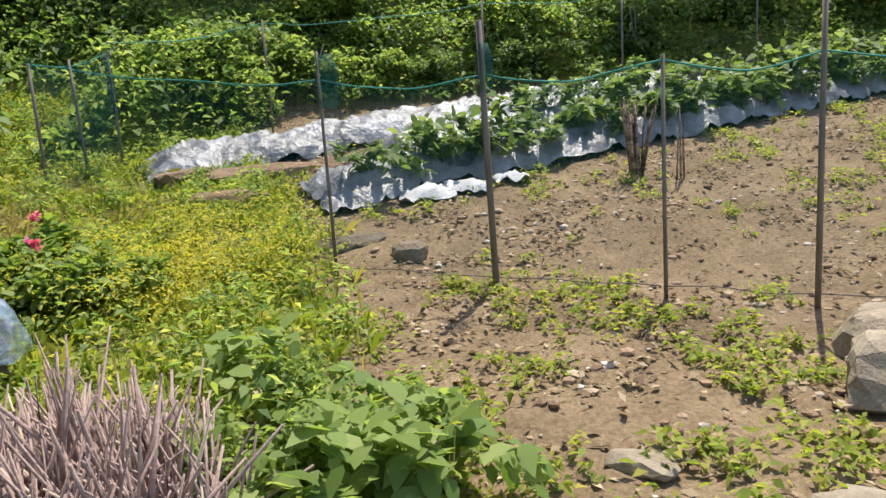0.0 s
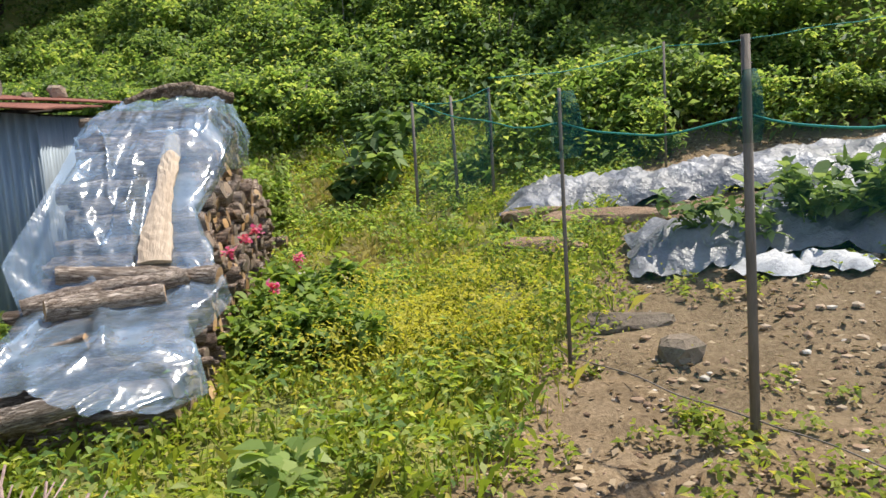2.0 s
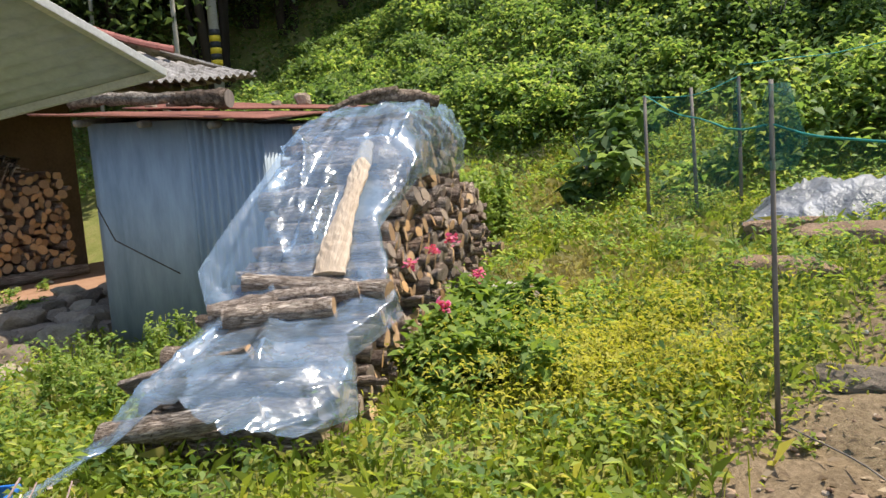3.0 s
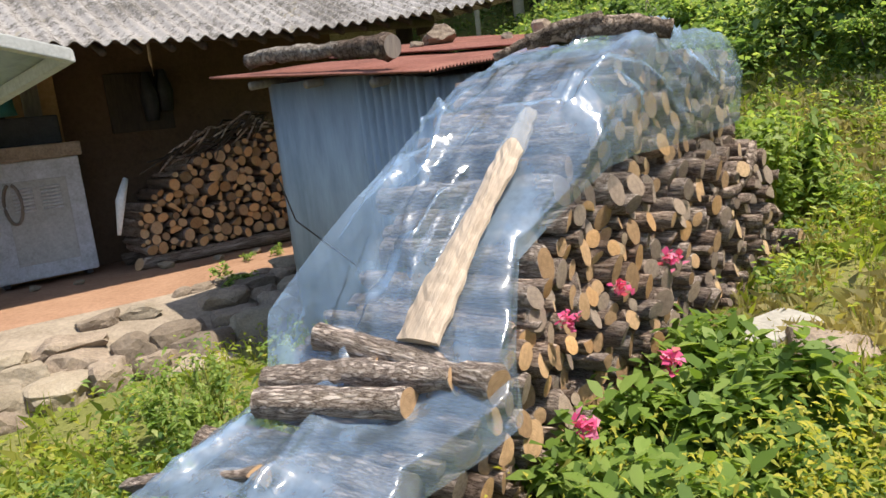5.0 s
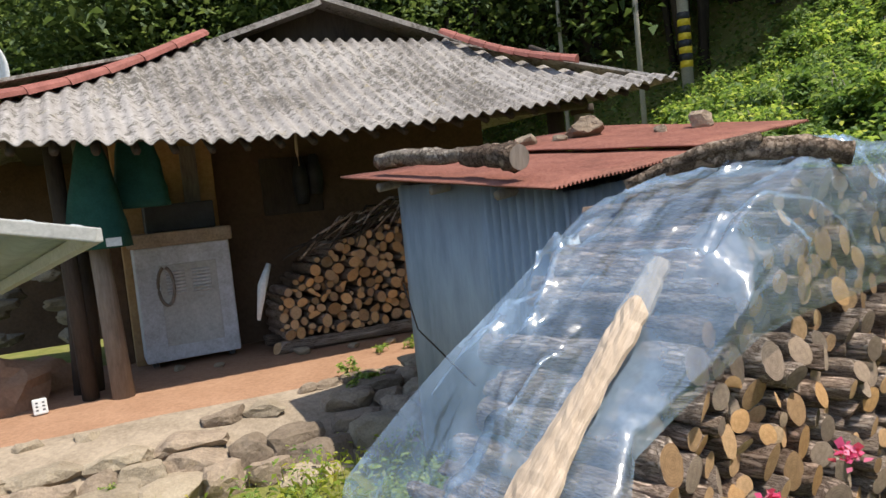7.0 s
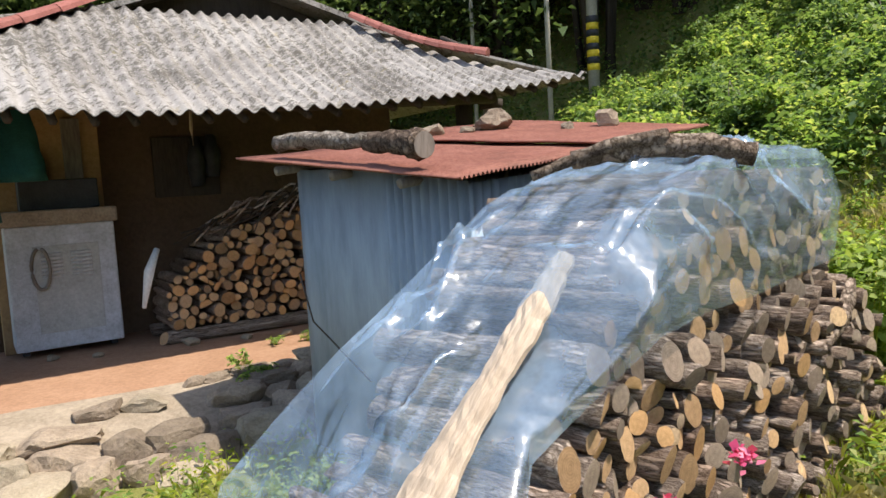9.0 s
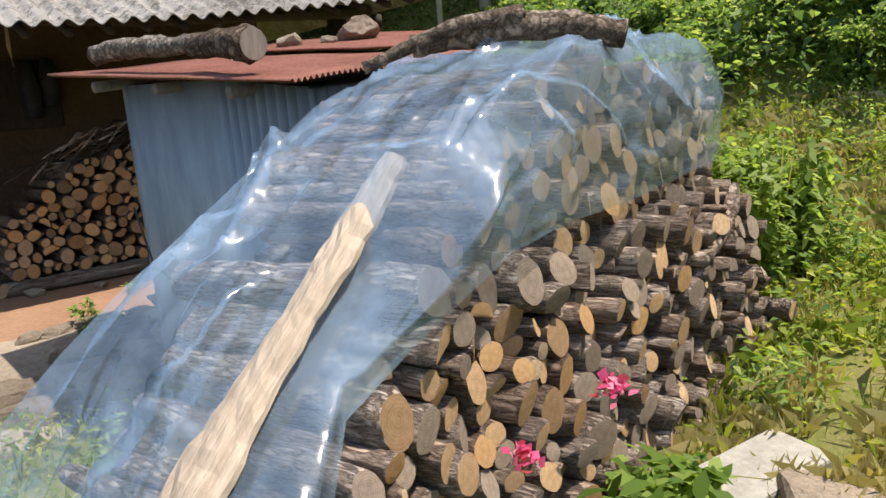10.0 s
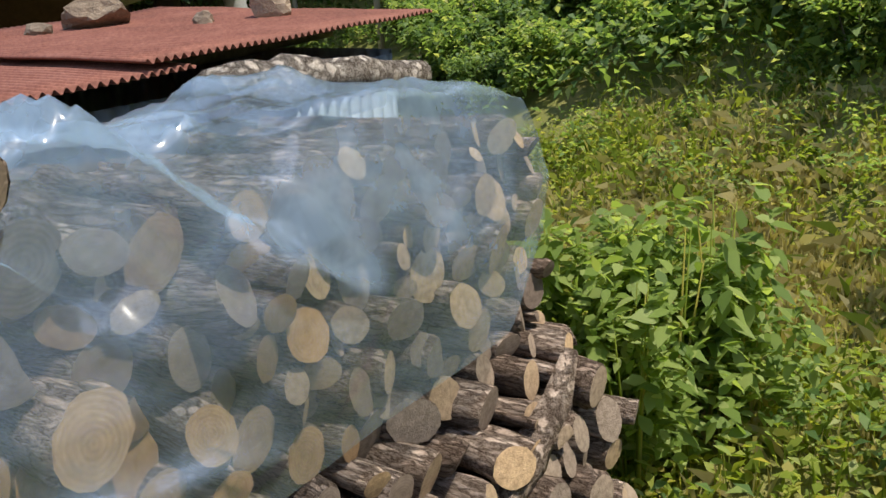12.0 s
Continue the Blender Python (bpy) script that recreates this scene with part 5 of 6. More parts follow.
BEDS = ((0.15, 9.0, -0.42), (1.3, 8.6, 0.62), (-0.95, 6.2, 1.68))


def build_beds():
    for i, (u0, u1, v) in enumerate(BEDS):
        n, k = int((u1 - u0) * 22), 22
        vs, fs = [], []
        for a in range(n + 1):
            u = u0 + (u1 - u0) * a / n
            for j in range(k + 1):
                c = (j / k - 0.5) * 2
                wob = 0.10 * noise.noise((u * 1.3, 4.0 * i + (2 if c > 0 else 0), 0))
                x, y = bed(u + 0.12 * noise.noise((c * 2, i, 3)), v + c * (0.42 + wob))
                hgt = 0.20 * (1 - abs(c) ** 3) * min(1, (a + 0.3) / 5, (n - a + 0.3) / 5)
                ridge = 1 - abs(noise.noise((x * 2.2 + y, y * 3.5 - x, i + 4)))
                z = float(ground_z(x, y)) + hgt + 0.03 * noise.noise((x * 2.5, y * 2.5, i)) + 0.15 * max(0, ridge - 0.80) * 2 + 0.10 * max(0, 0.9 - abs(noise.noise((x * 5 - y * 2, y * 6, i + 9))) * 4) * 0.5 + 0.004 * noise.noise((x * 11, y * 11, i))
                vs.append((x, y, z + 0.012))
        for a in range(n):
            for j in range(k):
                b = a * (k + 1) + j
                fs.append((b, b + k + 1, b + k + 2, b + 1))
        ob = part("mulched_bed", mesh_from("mulched_bed", vs, fs, (M_MULCH,), True))
        tagged(ob, "raised vegetable bed under wrinkled silver-grey mulch film", "garden bed", "mulched beds")
    # earth thrown up at the open ends, and scraps of white film
    for i, (x, y, sx, sy, sz) in enumerate(((-1.95, 6.45, 0.7, 0.45, 0.22), (-1.7, 7.4, 1.2, 0.4, 0.20), (-2.6, 7.6, 0.8, 0.4, 0.16))):
        rock("earth_mound", on_ground(x, y, 0.02), (sx, sy, sz), M_EARTH, "heap of brown earth at the end of the bed", "earth heaps", 200 + i, 0.5 * i, "earth heap")
    for i, (x, y, s) in enumerate(((-0.18, 6.20, 0.30), (0.16, 6.36, 0.26), (0.55, 6.62, 0.2))):
        g = np.random.default_rng(i)
        n = 9
        vs, fs = [], []
        for a in range(n):
            for b in range(n):
                px, py = x + (a / (n - 1) - 0.5) * s * 1.6, y + (b / (n - 1) - 0.5) * s
                vs.append((px, py, float(ground_z(px, py)) + 0.02 + 0.12 * abs(noise.noise((px * 14, py * 14, i))) + 0.05 * math.sin(math.pi * a / (n - 1)) * math.sin(math.pi * b / (n - 1))))
        for a in range(n - 1):
            for b in range(n - 1):
                q = a * n + b
                fs.append((q, q + n, q + n + 1, q + 1))
        ob = part("film_scrap", mesh_from("film_scrap", vs, fs, (M_SCRAP,), True))
        tagged(ob, "crumpled scrap of white plastic film on the earth", "plastic film", "film scraps")


M_SCRAP = simple("dirty_white_film", (0.36, 0.36, 0.37), (0.60, 0.60, 0.61), 7, 0.5, 0, 0.5, 0.03)
M_EARTH = simple("loose_brown_earth", (0.22, 0.135, 0.085), (0.40, 0.265, 0.17), 5, 0.95, 0, 0.9, 0.03)
build_beds()


# ---------------------------------------------------------------- plants
def stems_mesh(name, hgt, rad, n, mat, seed, thick=0.018):
    g = random.Random(seed)
    vs, fs = [], []
    for _ in range(n):
        a = g.uniform(0, 6.28)
        r1 = g.uniform(0.2, 0.7) * rad
        p = [Vector((0.1 * rad * math.cos(a), 0.1 * rad * math.sin(a), -0.05)), Vector((r1 * 0.5 * math.cos(a), r1 * 0.5 * math.sin(a), hgt * 0.45)), Vector((r1 * math.cos(a), r1 * math.sin(a), hgt * g.uniform(0.75, 1.0)))]
        v, f = tube_arrays(p, [thick * hgt, thick * 0.7 * hgt, thick * 0.25 * hgt], 5)
        o = len(vs)
        vs += v
        fs += [tuple(i + o for i in q) for q in f]
    return mesh_from(name, vs, fs, (mat,), True)


def bush_mesh(name, n, rad, hgt, size, mat, seed, lumps=11, aspect=0.6, spread=0.5, fine=False):
    g = np.random.default_rng(seed)
    lp = [(g.normal(0, spread, 2) * rad, g.uniform(0.15, 0.9) * hgt, g.uniform(0.25, 0.5)) for _ in range(lumps)]
    k = g.integers(0, lumps, n)
    o = np.array([[a[0], a[1], z] for a, z, _ in lp])[k]
    lr = np.array([q for _, _, q in lp])[k]
    d = g.normal(0, 1, (n, 3))
    d /= np.linalg.norm(d, axis=1)[:, None]
    q = (lr * g.uniform(0.35, 1.1, n))[:, None]
    c = o + d * q * np.array([rad, rad, hgt * 0.6])
    c[:, 2] = np.maximum(c[:, 2], 0.02)
    return quads(name, leaves(c, size, 1.0, aspect, fine=fine), mat)


def plant(kind, name, x, y, scale, rot, label, group, names=("foliage", "stem"), cat="shrub", lift=0.0, sink=0.02):
    crown, stems = kind
    t = empty(name, Matrix.Translation(on_ground(x, y, -sink)) @ Matrix.Rotation(rot, 4, "Z") @ Matrix.Diagonal((scale, scale, scale, 1)))
    tagged(t, label, cat, group)
    c = part(names[0], crown, t)
    c.location.z = lift
    part(names[1], stems, t)["kind"] = "stuff"
    return t


CROPS = [(bush_mesh("foliage", 130, 0.22, 0.36, 0.10, M_CROP, 60 + i, 6, 0.6, 0.5, True), stems_mesh("stem", 0.3, 0.2, 4, M_CROP, i)) for i in range(5)]
BUSHES = [(bush_mesh("foliage", 2100, 0.9, 1.25, 0.12, M_BUSH if i % 3 else M_BUSH_DARK, i, 16), stems_mesh("stem", 1.2, 0.8, 6, M_OLDWOOD, i)) for i in range(7)]
TALL = [(bush_mesh("foliage", 420, 0.17, 1.1, 0.085, M_TALL, 80 + i, 16, 0.55, 0.9, True), stems_mesh("stem", 1.1, 0.25, 6, M_LEAF, i, 0.008)) for i in range(3)]
BROAD = [(bush_mesh("foliage", 120, 0.22, 0.42, 0.10, M_BROAD, 180 + i, 9, 0.62, 0.9, True), stems_mesh("stem", 0.4, 0.2, 5, M_LEAF, i, 0.007)) for i in range(3)]
HAZEL = (bush_mesh("foliage", 900, 0.55, 0.95, 0.13, M_BUSH_DARK, 91, 12, 0.75, 0.5, True), stems_mesh("stem", 0.8, 0.5, 6, M_OLDWOOD, 5))
TREES = [(bush_mesh("crown", 8000, 1.8, 3.4, 0.12, M_DARKLEAF, 20 + i, 20), stems_mesh("trunk", 4.2, 1.2, 4, M_DARKWOOD, 30 + i)) for i in range(4)]


def build_crops():
    r = random.Random(5)
    for u0, u1, v, step, sc in ((0.55, 0.9, -0.62, 0.3, 1.05), (1.25, 8.6, -0.42, 0.28, 1.15), (1.3, 8.6, -0.62, 0.5, 0.95), (3.0, 8.4, 0.62, 0.36, 0.95), (4.4, 6.0, 1.66, 0.6, 0.85)):
        u = u0
        while u < u1:
            x, y = bed(u + r.uniform(-0.06, 0.06), v + r.uniform(-0.1, 0.1))
            plant(r.choice(CROPS), "vegetable_plant", x, y, sc * r.uniform(0.85, 1.25), r.uniform(0, 6), "bushy green vegetable plant growing through the mulch film", "crop rows", cat="crop plant", sink=-0.12)
            u += step
    # bundle of dry bean stalks tied upright, and a dead stem
    for x, y, n, hgt in ((1.62, 6.42, 26, 0.62), (1.95, 6.25, 3, 0.55)):
        t = empty("dry_stalk_bundle", Matrix.Translation(on_ground(x, y)))
        tagged(t, "bundle of dry dark stalks standing in the plot" if n > 5 else "single dead forked stem in the plot", "dry stalks")
        for i in range(n):
            a = r.uniform(0, 6.28)
            q = r.uniform(0, 0.13)
            tube("stalk", [(0.05 * math.cos(a), 0.05 * math.sin(a), 0), (q * math.cos(a), q * math.sin(a), hgt * 0.6), (1.5 * q * math.cos(a), 1.5 * q * math.sin(a), hgt * r.uniform(0.8, 1.1))], [0.010, 0.008, 0.004], M_BARK, 5, t, "", 0.1, i)


build_crops()


def build_hillside():
    r = random.Random(8)
    c = n = 0
    while c < 230 and n < 6000:
        n += 1
        x, y = r.uniform(-17, 13), r.uniform(6.5, 19)
        if x < -4.6:
            q = (-x - 7.2) * 0.5 + (y - 6.6) * 0.75
            if q < 1.75 or q > 8.5:
                continue
        else:
            d = y - (9.6 + 0.7 * (x + 2.2) if x < -2.2 else 11.0 + 0.24 * x)
            if d < 0.6 or d > 6.5:
                continue
        near = r.uniform(0.45, 0.9)
        plant(r.choice(BUSHES), "hedge_shrub", x, y, near, r.uniform(0, 6.28), "leafy light-green shrub on the hillside", "hillside shrubs")
        c += 1
    plant(HAZEL, "broadleaf_shrub", -5.35, 8.1, 1.1, 0.4, "dark shrub with large pale-backed leaves at the fence corner", "")
    c = 0
    while c < 90:
        x, y = r.uniform(-26, 26), r.uniform(14, 34)
        if y - (17.5 + 0.1 * x) < 0:
            continue
        plant(r.choice(TREES), "woodland_tree", x, y, r.uniform(0.9, 1.6), r.uniform(0, 6.28), "dark green tree of the wood behind the field", "woodland trees", ("crown", "trunk"), "tree", 1.2)
        c += 1
    for i in range(120):
        a = (i % 40) / 39
        x, y = -19.5 - 3.2 * (i // 40) - 2.5 * r.random(), -26 + 46 * a + r.uniform(-0.8, 0.8)
        plant(r.choice(TREES), "woodland_tree", x, y, r.uniform(1.3, 2.1), r.uniform(0, 6.28), "dark green tree of the wood behind the house", "woodland trees", ("crown", "trunk"), "tree", 1.3)
    # tall weeds round the far end of the woodpile
    for i in range(14):
        s, w = r.uniform(-0.95, -0.36), r.uniform(-0.5, 0.25)
        p = pile(s, w, 0)
        plant(r.choice(TALL), "tall_weed", p.x, p.y, r.uniform(0.55, 0.85), r.uniform(0, 6), "tall leafy green weed beside the woodpile", "tall weeds", cat="weed")
    # rank growth between the shed and the sheet, and at the start of the path
    for i in range(16):
        p = pile(r.uniform(1.6, 3.2), r.uniform(-2.3, -1.25), 0)
        plant(r.choice(TALL), "tall_weed", p.x, p.y, r.uniform(0.25, 0.42), r.uniform(0, 6), "leafy green weed beside the shed wall", "tall weeds", cat="weed")
    for i in range(13):
        y = r.uniform(1.9, 2.8)
        x = -0.95 + 0.55 * r.random() ** 1.4 - 0.15 * (y - 2.4)
        plant(r.choice(TALL), "tall_weed", x, y, r.uniform(0.18, 0.36), r.uniform(0, 6), "leafy green weed at the edge of the path", "tall weeds", cat="weed")
    for i in range(15):
        y = r.uniform(1.85, 2.8)
        x = -0.95 + 0.85 * r.random() - 0.15 * (y - 2.4)
        plant(r.choice(BROAD), "broad_leaved_weed", x, y, r.uniform(0.45, 0.95), r.uniform(0, 6), "broad-leaved green weed at the edge of the path", "broad-leaved weeds", cat="weed")


build_hillside()


def hill_mask(x, y):
    """1 on the overgrown slope behind plot, yard and house."""
    q = (-x - 7.2) * 0.5 + (y - 6.6) * 0.75
    d = np.where(x < -2.2, y - (9.3 + 0.7 * (x + 2.2)), y - (10.7 + 0.24 * x))
    return np.where(x < -4.6, smooth(1.5, 2.3, q), smooth(0.2, 0.9, d))


def build_tufts():
    r = random.Random(77)
    for k, inn, z, sc in ((4.05, -0.12, TERR - 0.03, 0.5), (4.0, -0.35, TERR - 0.08, 0.65), (3.5, 0.55, TERR, 0.35), (3.2, 0.5, TERR, 0.35), (2.9, -0.3, TERR - 0.05, 0.6), (2.6, -0.65, TERR - 0.2, 0.8), (2.3, -0.5, TERR - 0.15, 0.8), (5.1, -0.75, TERR - 0.25, 0.35), (6.0, -0.9, TERR - 0.3, 0.3), (4.4, -0.9, TERR - 0.3, 0.35), (3.7, -1.0, TERR - 0.38, 0.4)):
        t = plant(CROPS_W[r.randrange(3)], "wall_weed", 0, 0, sc, 0, "tuft of green weed growing between the terrace stones", "weeds in the terrace wall", cat="weed")
        t.matrix_basis = Matrix.Translation(house(k, inn, z)) @ Matrix.Rotation(r.uniform(0, 6), 4, "Z") @ Matrix.Diagonal((sc, sc, sc, 1))


CROPS_W = [(bush_mesh("foliage", 110, 0.18, 0.34, 0.09, M_BUSH, 160 + i, 6), stems_mesh("stem", 0.3, 0.2, 4, M_LEAF, i)) for i in range(3)]
build_tufts()


def build_growth():
    x, y = np.append(rng.uniform(-19, 15, 420000), rng.uniform(-34, -17, 130000)), np.append(rng.uniform(6.5, 24, 420000), rng.uniform(-6, 24, 130000))
    k = (rng.uniform(0, 1, len(x)) < hill_mask(x, y)) & (((x + 9.2) * 0.55 + (y - 5.4) * -0.835 < 0.6) | (x > -3.0)) | (x < -18.5)
    x, y = x[k], y[k]
    hgt = 0.15 + 1.15 * vnoise(x, y, 0.8, 21) ** 1.3 + 0.5 * vnoise(x, y, 2.6, 22)
    hgt *= 0.35 + 0.65 * hill_mask(x - 0.4, y - 0.5)
    z = ground_z(x, y) + hgt * (1 - 0.55 * rng.uniform(0, 1, len(x)) ** 1.5)
    c = np.stack([x, y, z], -1)
    half = rng.uniform(0, 1, len(c)) < 0.72
    stuff("hillside_growth", quads("hillside_growth", leaves(c[half], 0.095, 1.0, 0.55), M_BUSH), "tangle of light-green leafy growth covering the slope", "undergrowth")
    stuff("hillside_bramble", quads("hillside_bramble", leaves(c[~half], 0.13, 1.0, 0.6), M_BUSH_DARK), "darker broad-leaved bramble on the slope", "undergrowth")


def stuff(name, me, label, cat):
    return tagged(part(name, me), label, cat, kind="stuff")


build_growth()


def build_peony():
    r = random.Random(14)
    g = np.random.default_rng(14)
    kinds = [(bush_mesh("foliage", 620, 0.32, 0.40, 0.095, M_PEONY, 140 + i, 9, 0.42, 0.5, True), stems_mesh("stem", 0.4, 0.3, 7, M_PEONY, i, 0.012)) for i in range(3)]
    for i, (s, w) in enumerate(((2.75, 0.38), (2.45, 0.30), (2.1, 0.42), (2.9, 0.62), (2.35, 0.62), (1.8, 0.36), (2.65, 0.12), (2.0, 0.7))):
        p = pile(s, w, 0)
        plant(kinds[i % 3], "peony_bush", p.x, p.y, r.uniform(0.85, 1.15), r.uniform(0, 6), "green peony bush with deep pink flowers by the woodpile", "peony bushes", cat="flowering shrub")
    for i, (s, w, z) in enumerate(((2.97, 0.32, 0.90), (2.2, 0.12, 1.12), (2.62, 0.46, 1.0), (1.75, 0.16, 1.14), (2.5, 0.05, 1.08))):
        p = pile(s, w, z)
        c = g.normal(0, 0.016, (40, 3)) + np.array(p)
        t = part("peony_flower", quads("peony_flower", leaves(c, 0.028, 1.2, 0.9, -0.1), M_PETAL))
        tagged(t, "deep pink double peony bloom on the bush", "flower", "peony blooms")


build_peony()


# ---------------------------------------------------------------- stones, brushwood and other loose things
def build_loose():
    r = random.Random(31)
    for i, (x, y, size, mat) in enumerate(((1.80, 3.02, (0.36, 0.42, 0.30), M_STONE_PALE), (1.76, 2.55, (0.45, 0.6, 0.34), M_STONE_PALE), (1.10, 1.72, (0.42, 0.3, 0.16), M_STONE_PALE), (-0.30, 4.98, (0.24, 0.20, 0.15), M_STONE), (-0.75, 5.35, (0.5, 0.22, 0.12), M_STONE))):
        rock("boulder", on_ground(x, y, size[2] * 0.18), size, mat, "half-buried grey-brown boulder beside the path", "boulders", 400 + i, i * 0.9, "boulder")
    for i, (x, y, size) in enumerate(((-0.95, 2.92, (0.34, 0.26, 0.07)), (-0.72, 2.75, (0.28, 0.2, 0.06)), (-1.12, 2.75, (0.3, 0.22, 0.07)), (-0.85, 2.6, (0.24, 0.2, 0.06)), (-0.08, 2.44, (0.26, 0.16, 0.06)), (0.55, 2.2, (0.22, 0.16, 0.05)))):
        rock("flat_stone", on_ground(x, y, 0.02), size, M_STONE_PALE, "flat pale stone set in the weeds", "flat stones", 420 + i, i * 1.1)
    # concrete slab by the woodpile
    b = box("concrete_slab", (0.62, 0.24, 0.09), M_CONCRETE, Matrix.Translation(on_ground(-3.58, 5.33, 0.075)) @ Matrix.Rotation(2.05, 4, "Z") @ Matrix.Rotation(0.12, 4, "X"), 0.012, None, "", 0.002, 5)
    tagged(b, "broken pale concrete slab lying in the grass", "slab")
    rock("boulder", on_ground(-3.35, 5.5, 0.02), (0.45, 0.4, 0.2), M_STONE, "half-buried grey-brown boulder beside the slab", "boulders", 440, 0.5, "boulder")
    log_between("fallen_log", LOGS_B[3], pile(-0.15, 0.02, 0.87), pile(-0.05, 0.30, 0.88), 0.05, "grey log end sticking out at the foot of the pile")
    # crooked bark slab among the logs
    s = tube("bark_slab", [pile(0.80, 0.0, 1.10), pile(0.62, 0.05, 1.19), pile(0.45, 0.04, 1.24), pile(0.28, 0.07, 1.34), pile(0.12, 0.06, 1.40), pile(0.02, 0.06, 1.49)], [0.02, 0.035, 0.03, 0.042, 0.035, 0.02], M_BARK_TRUE, 9, None, "", 0.35, 3)
    tagged(s, "crooked grey slab of bark lying across the log ends", "bark slab")
    # heap of dry stalks at the start of the path
    h = empty("brushwood_heap", Matrix.Translation(on_ground(-1.06, 1.78)))
    tagged(h, "heap of dry reddish-grey stalks beside the path", "brushwood")

    def stalk():
        a, q = r.uniform(0, 6.28), 0.40 * math.sqrt(r.random())
        x, y = q * math.cos(a), q * math.sin(a)
        H = (0.66 - 0.75 * q) * r.uniform(0.5, 1.1)
        lx, ly = r.gauss(-0.04, 0.13), r.gauss(0.0, 0.13)
        return [(x, y, 0), (x + lx * 0.4 + r.gauss(0, 0.035), y + ly * 0.4 + r.gauss(0, 0.03), H * 0.55), (x + lx, y + ly, H)]

    for i in range(290):
        k = r.uniform(0.7, 1.25)
        tube("stalk", stalk(), [0.0085 * k, 0.0075 * k, 0.004 * k], M_STALK if i % 7 else M_STALK_PALE, 5, h, "", 0.15, i)
    vs, fs = [], []
    for i in range(700):
        v, f = tube_arrays(stalk(), [0.007, 0.006, 0.003], 4, True, 0.15, i)
        o = len(vs)
        vs += v
        fs += [tuple(n + o for n in q) for q in f]
    part("fine_brush", mesh_from("fine_brush", vs, fs, (M_STALK,), True), h)["kind"] = "stuff"


M_STALK = simple("dry_red_stalk", (0.15, 0.10, 0.085), (0.46, 0.335, 0.30), 9, 0.85, 0, 0.4, 0.01)
M_STALK_PALE = simple("dry_pale_stalk", (0.42, 0.33, 0.24), (0.60, 0.50, 0.38), 9, 0.85, 0, 0.4, 0.01)
build_loose()


# ---------------------------------------------------------------- ground cover
def yard(x, y):
    """1 where weeds may grow: outside the house, the shed and the woodpile."""
    u = (x + 9.2) * -0.835 + (y - 5.4) * -0.55
    k = (x + 9.2) * 0.55 + (y - 5.4) * -0.835
    inside = (u > -1.0) & (k > 0.4)
    s = (x + 4.75) * 0.741 + (y - 5.85) * -0.671
    w = (x + 4.75) * 0.671 + (y - 5.85) * 0.741
    shed = (s > -1.25) & (s < 1.2) & (w > -3.05) & (w < -1.35)
    wood = (s > -0.15) & (s < 3.2) & (w > -0.8) & (w < -0.02)
    thin = np.where((u > -2.2) & (k > 0.4), 0.2, 1.0)
    return (1.0 - (inside | shed | wood)) * thin


def weed_density(x, y):
    s = soil_mask(x, y)
    patch = smooth(0.28, 0.62, 0.6 * vnoise(x, y, 1.6, 1) + 0.4 * vnoise(x, y, 5.5, 2))
    bare = 1 - 0.85 * np.exp(-(((x + 6.2) / 1.3) ** 2 + ((y - 7.4) / 0.9) ** 2) * 1.2) - 0.85 * np.exp(-(((x + 3.75) / 0.8) ** 2 + ((y - 5.75) / 0.55) ** 2))
    return (1 - s) * (0.12 + 0.88 * patch) * yard(x, y) * np.clip(bare, 0.05, 1)


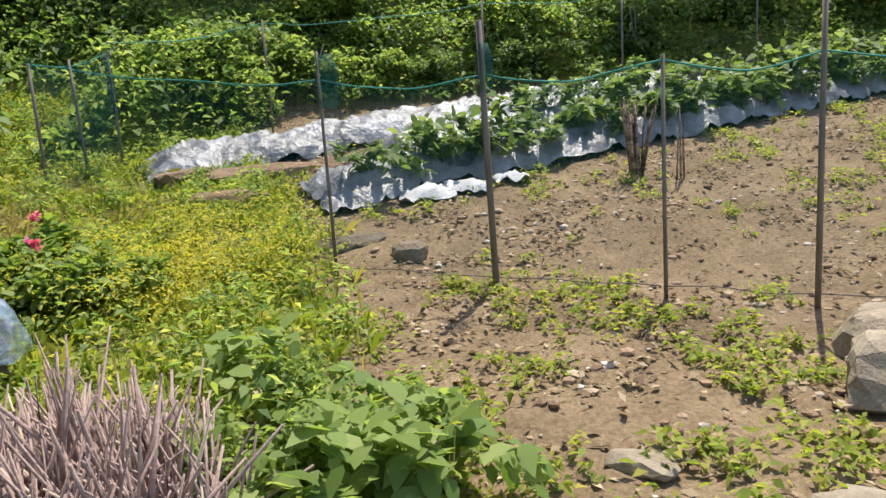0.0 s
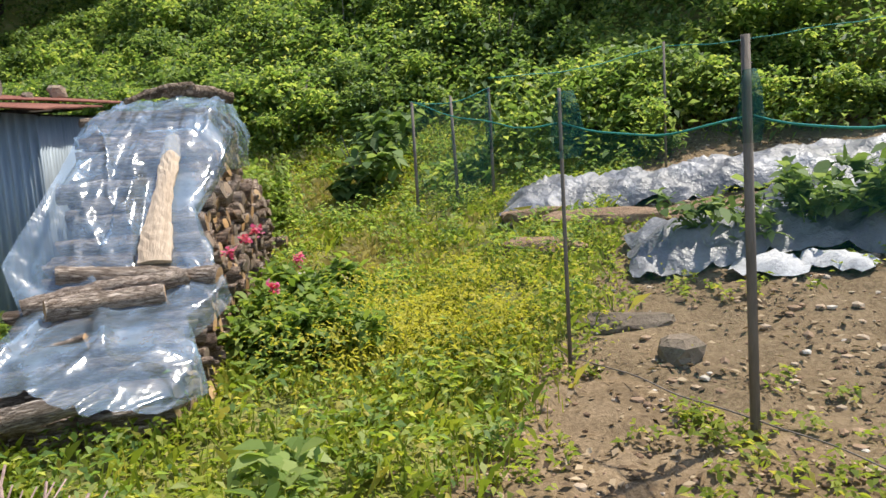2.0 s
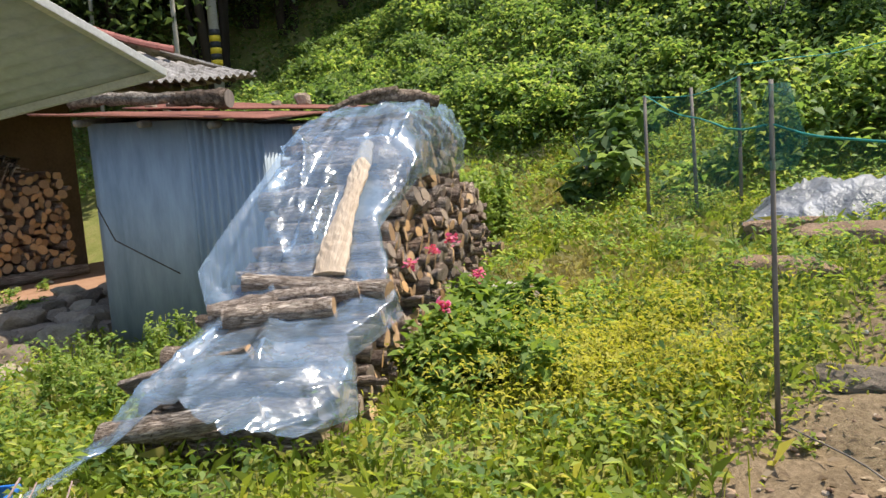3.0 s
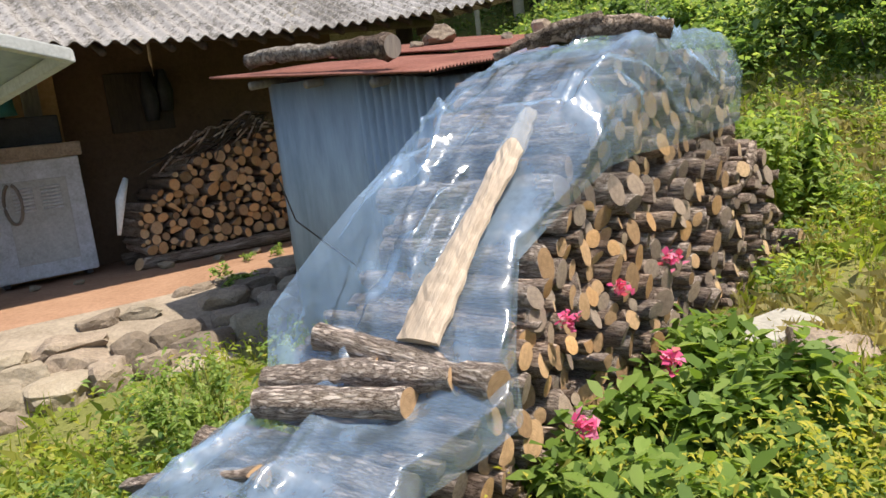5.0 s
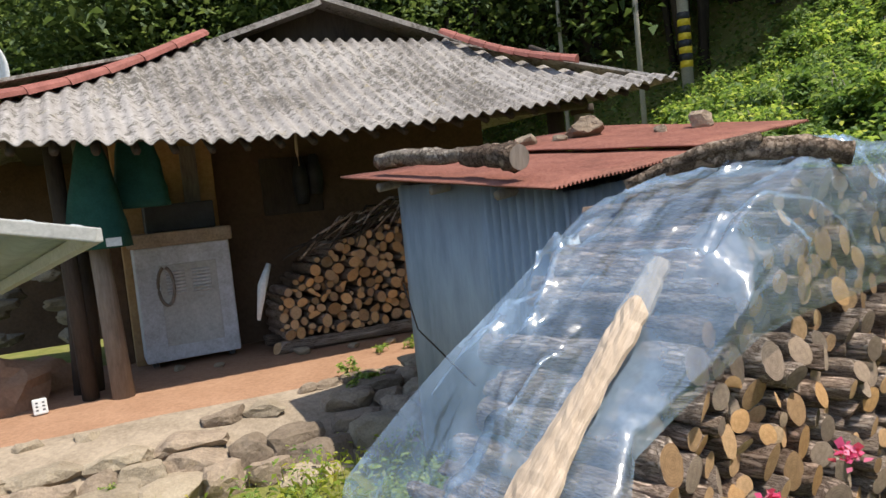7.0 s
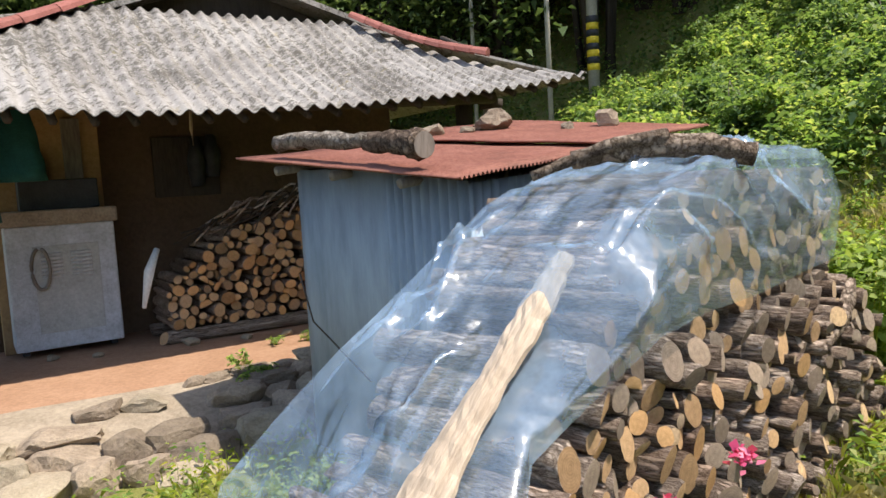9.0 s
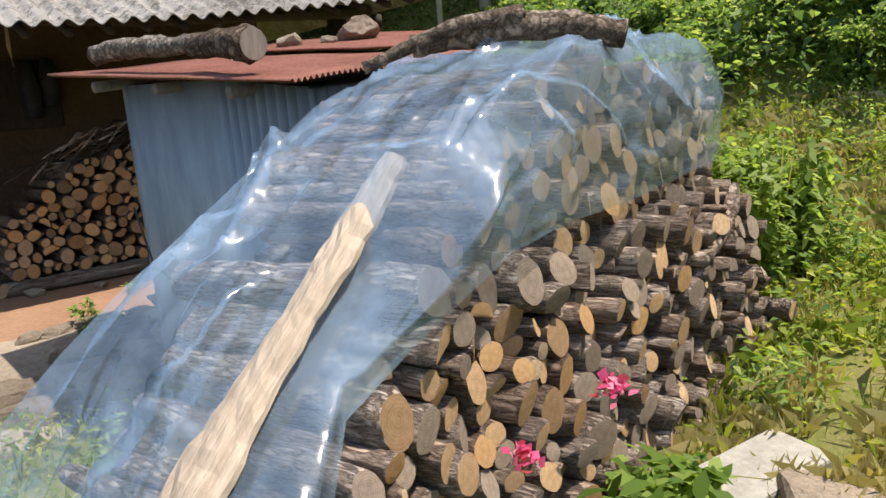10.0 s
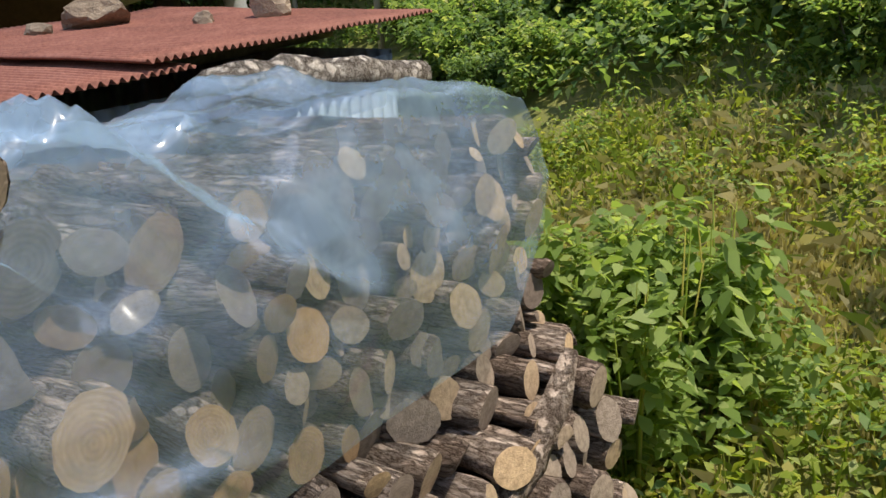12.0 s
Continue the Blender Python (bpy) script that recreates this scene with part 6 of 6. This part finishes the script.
def build_cover():
    def lift(p, lo, hi):
        return p + np.stack([rng.normal(0, 0.015, len(p)), rng.normal(0, 0.015, len(p)), rng.uniform(lo, hi, len(p)) * (0.3 + 1.2 * vnoise(p[:, 0], p[:, 1], 2.1, 5))], -1)
    p = scatter(230000, -9.5, 2.5, 1.2, 12.5, weed_density)
    stuff("weeds", quads("weeds", leaves(lift(p, 0.01, 0.13), 0.048, 0.9), M_LEAF), "low green broad-leaved weeds covering the ground", "weeds")
    p = scatter(80000, -9.5, 2.5, 1.2, 12.5, lambda x, y: weed_density(x, y) * 0.9)
    stuff("grass", quads("grass", blades(p, 0.15, 0.007), M_LEAF), "loose tufts of green grass among the weeds", "grass")
    # taller leafy clumps standing out of the sward
    p = scatter(3000, -9.5, 1.5, 1.6, 12, lambda x, y: weed_density(x, y) * 0.5)
    k = 52
    sz = np.repeat(rng.uniform(0.5, 1.5, len(p)), k)
    c = np.repeat(p, k, 0) + np.concatenate([rng.normal(0, 0.06, (len(p) * k, 2)), rng.uniform(0.02, 0.24, (len(p) * k, 1))], 1) * sz[:, None]
    stuff("weed_clumps", quads("weed_clumps", leaves(c, 0.052, 0.9, 0.42), M_BUSH), "taller clumps of leafy green weeds in the sward", "weeds")
    # dry grass: beside the woodpile and across the yard behind it
    def dry(x, y):
        a = 1.6 * np.exp(-(((x + 3.7) / 0.9) ** 2 + ((y - 5.7) / 0.8) ** 2) * 1.2) + 1.3 * np.exp(-(((x + 6.3) / 1.6) ** 2 + ((y - 7.6) / 1.0) ** 2)) + np.exp(-(((x + 3.0) / 0.5) ** 2 + ((y - 6.2) / 0.6) ** 2) * 0.9)
        return np.clip(a, 0, 1) * yard(x, y) * smooth(0.3, 0.6, vnoise(x, y, 4, 8))
    p = scatter(110000, -9.5, 0, 4, 11, dry)
    stuff("dry_grass", quads("dry_grass", blades(p, 0.13, 0.005, 0.7), M_DRYGRASS), "dry straw-coloured grass", "grass")

    def yel(x, y):
        d = ((x + 1.78) / 0.62) ** 2 + ((y - 4.72) / 0.68) ** 2
        return np.clip(np.exp(-d * 1.2) * (0.4 + 0.9 * vnoise(x, y, 4, 9)), 0, 1)
    p = scatter(150000, -4, 0.2, 2.8, 7, yel)
    c = p + np.stack([rng.normal(0, 0.02, len(p)), rng.normal(0, 0.02, len(p)), rng.uniform(0.04, 0.42, len(p)) * (0.5 + 0.7 * vnoise(p[:, 0], p[:, 1], 5, 4))], -1)
    stuff("yellow_weeds", quads("yellow_weeds", leaves(c, 0.030, 1.2, 0.4), M_YELLOW), "airy patch of yellow-green flowering weeds", "weeds")
    # sparse seedlings, litter and clods on the bare plot
    def seedlings(x, y):
        near = 1 - smooth(3.2, 4.3, y + 0.35 * x)
        band = np.exp(-((y - 3.95 + 0.42 * (x - 1.0)) / 0.35) ** 2) * smooth(0.2, 1.0, x)
        foot = np.exp(-((y - 4.42 + 0.36 * x) / 0.25) ** 2) * smooth(-1.3, -0.9, x) * (1 - smooth(0.5, 1.2, x))
        return soil_mask(x, y) * np.clip(0.28 + 0.42 * near + 0.5 * band + 0.5 * foot, 0, 1) * smooth(0.42, 0.72, vnoise(x, y, 2.4, 6))
    p = scatter(8200, -1.5, 6, 0.8, 9, seedlings)
    k = 13
    c = np.repeat(p, k, 0) + np.concatenate([rng.normal(0, 0.03, (len(p) * k, 2)), rng.uniform(0.005, 0.07, (len(p) * k, 1))], 1)
    stuff("seedlings", quads("seedlings", leaves(c, 0.042, 0.8, 0.5), M_LEAF), "small green weed seedlings on the bare earth", "weeds")
    p = scatter(38000, -2.5, 7, 0.8, 11, lambda x, y: soil_mask(x, y) * (0.15 + 0.85 * smooth(0.4, 0.7, vnoise(x, y, 3.1, 7))))
    p[:, 2] += 0.012
    stuff("leaf_litter", quads("leaf_litter", leaves(p, 0.042, 0.35, 0.5, 0.0), M_LITTER), "dry brown leaf litter scattered on the earth", "litter")
    # clods and pebbles
    bm = bmesh.new()
    bmesh.ops.create_icosphere(bm, subdivisions=1, radius=1.0)
    bv = np.array([v.co[:] for v in bm.verts])
    bf = np.array([[v.index for v in f.verts] for f in bm.faces])
    bm.free()
    p = scatter(16000, -2.5, 7, 0.8, 11, lambda x, y: soil_mask(x, y) * (0.1 + 0.9 * vnoise(x, y, 2.2, 11) ** 1.5))
    n = len(p)
    sz = 0.006 + 0.026 * rng.uniform(0, 1, n) ** 3
    v = bv[None] * (1 + rng.normal(0, 0.18, (n, len(bv), 1))) * sz[:, None, None] * np.array([1.2, 1.0, 0.65]) + p[:, None, :] + np.array([0, 0, 0.004])
    f = (bf[None] + (np.arange(n) * len(bv))[:, None, None]).reshape(-1, 3)
    stuff("clods", mesh_from("clods", v.reshape(-1, 3).tolist(), f.tolist(), (M_CLOD,)), "clods of earth and pebbles on the plot", "clods")


def clod_mat():
    m = Mat("earth_clods", 0.95, 0, 0.15)
    m.base(m.ramp(m.island(), [(0.0, (0.20, 0.125, 0.08)), (0.6, (0.38, 0.26, 0.17)), (0.9, (0.46, 0.36, 0.26)), (1.0, (0.62, 0.57, 0.50))]))
    m.bump(m.noise(60, 3, 0.7), 0.5, 0.005)
    return m.m


M_CLOD = clod_mat()
build_cover()
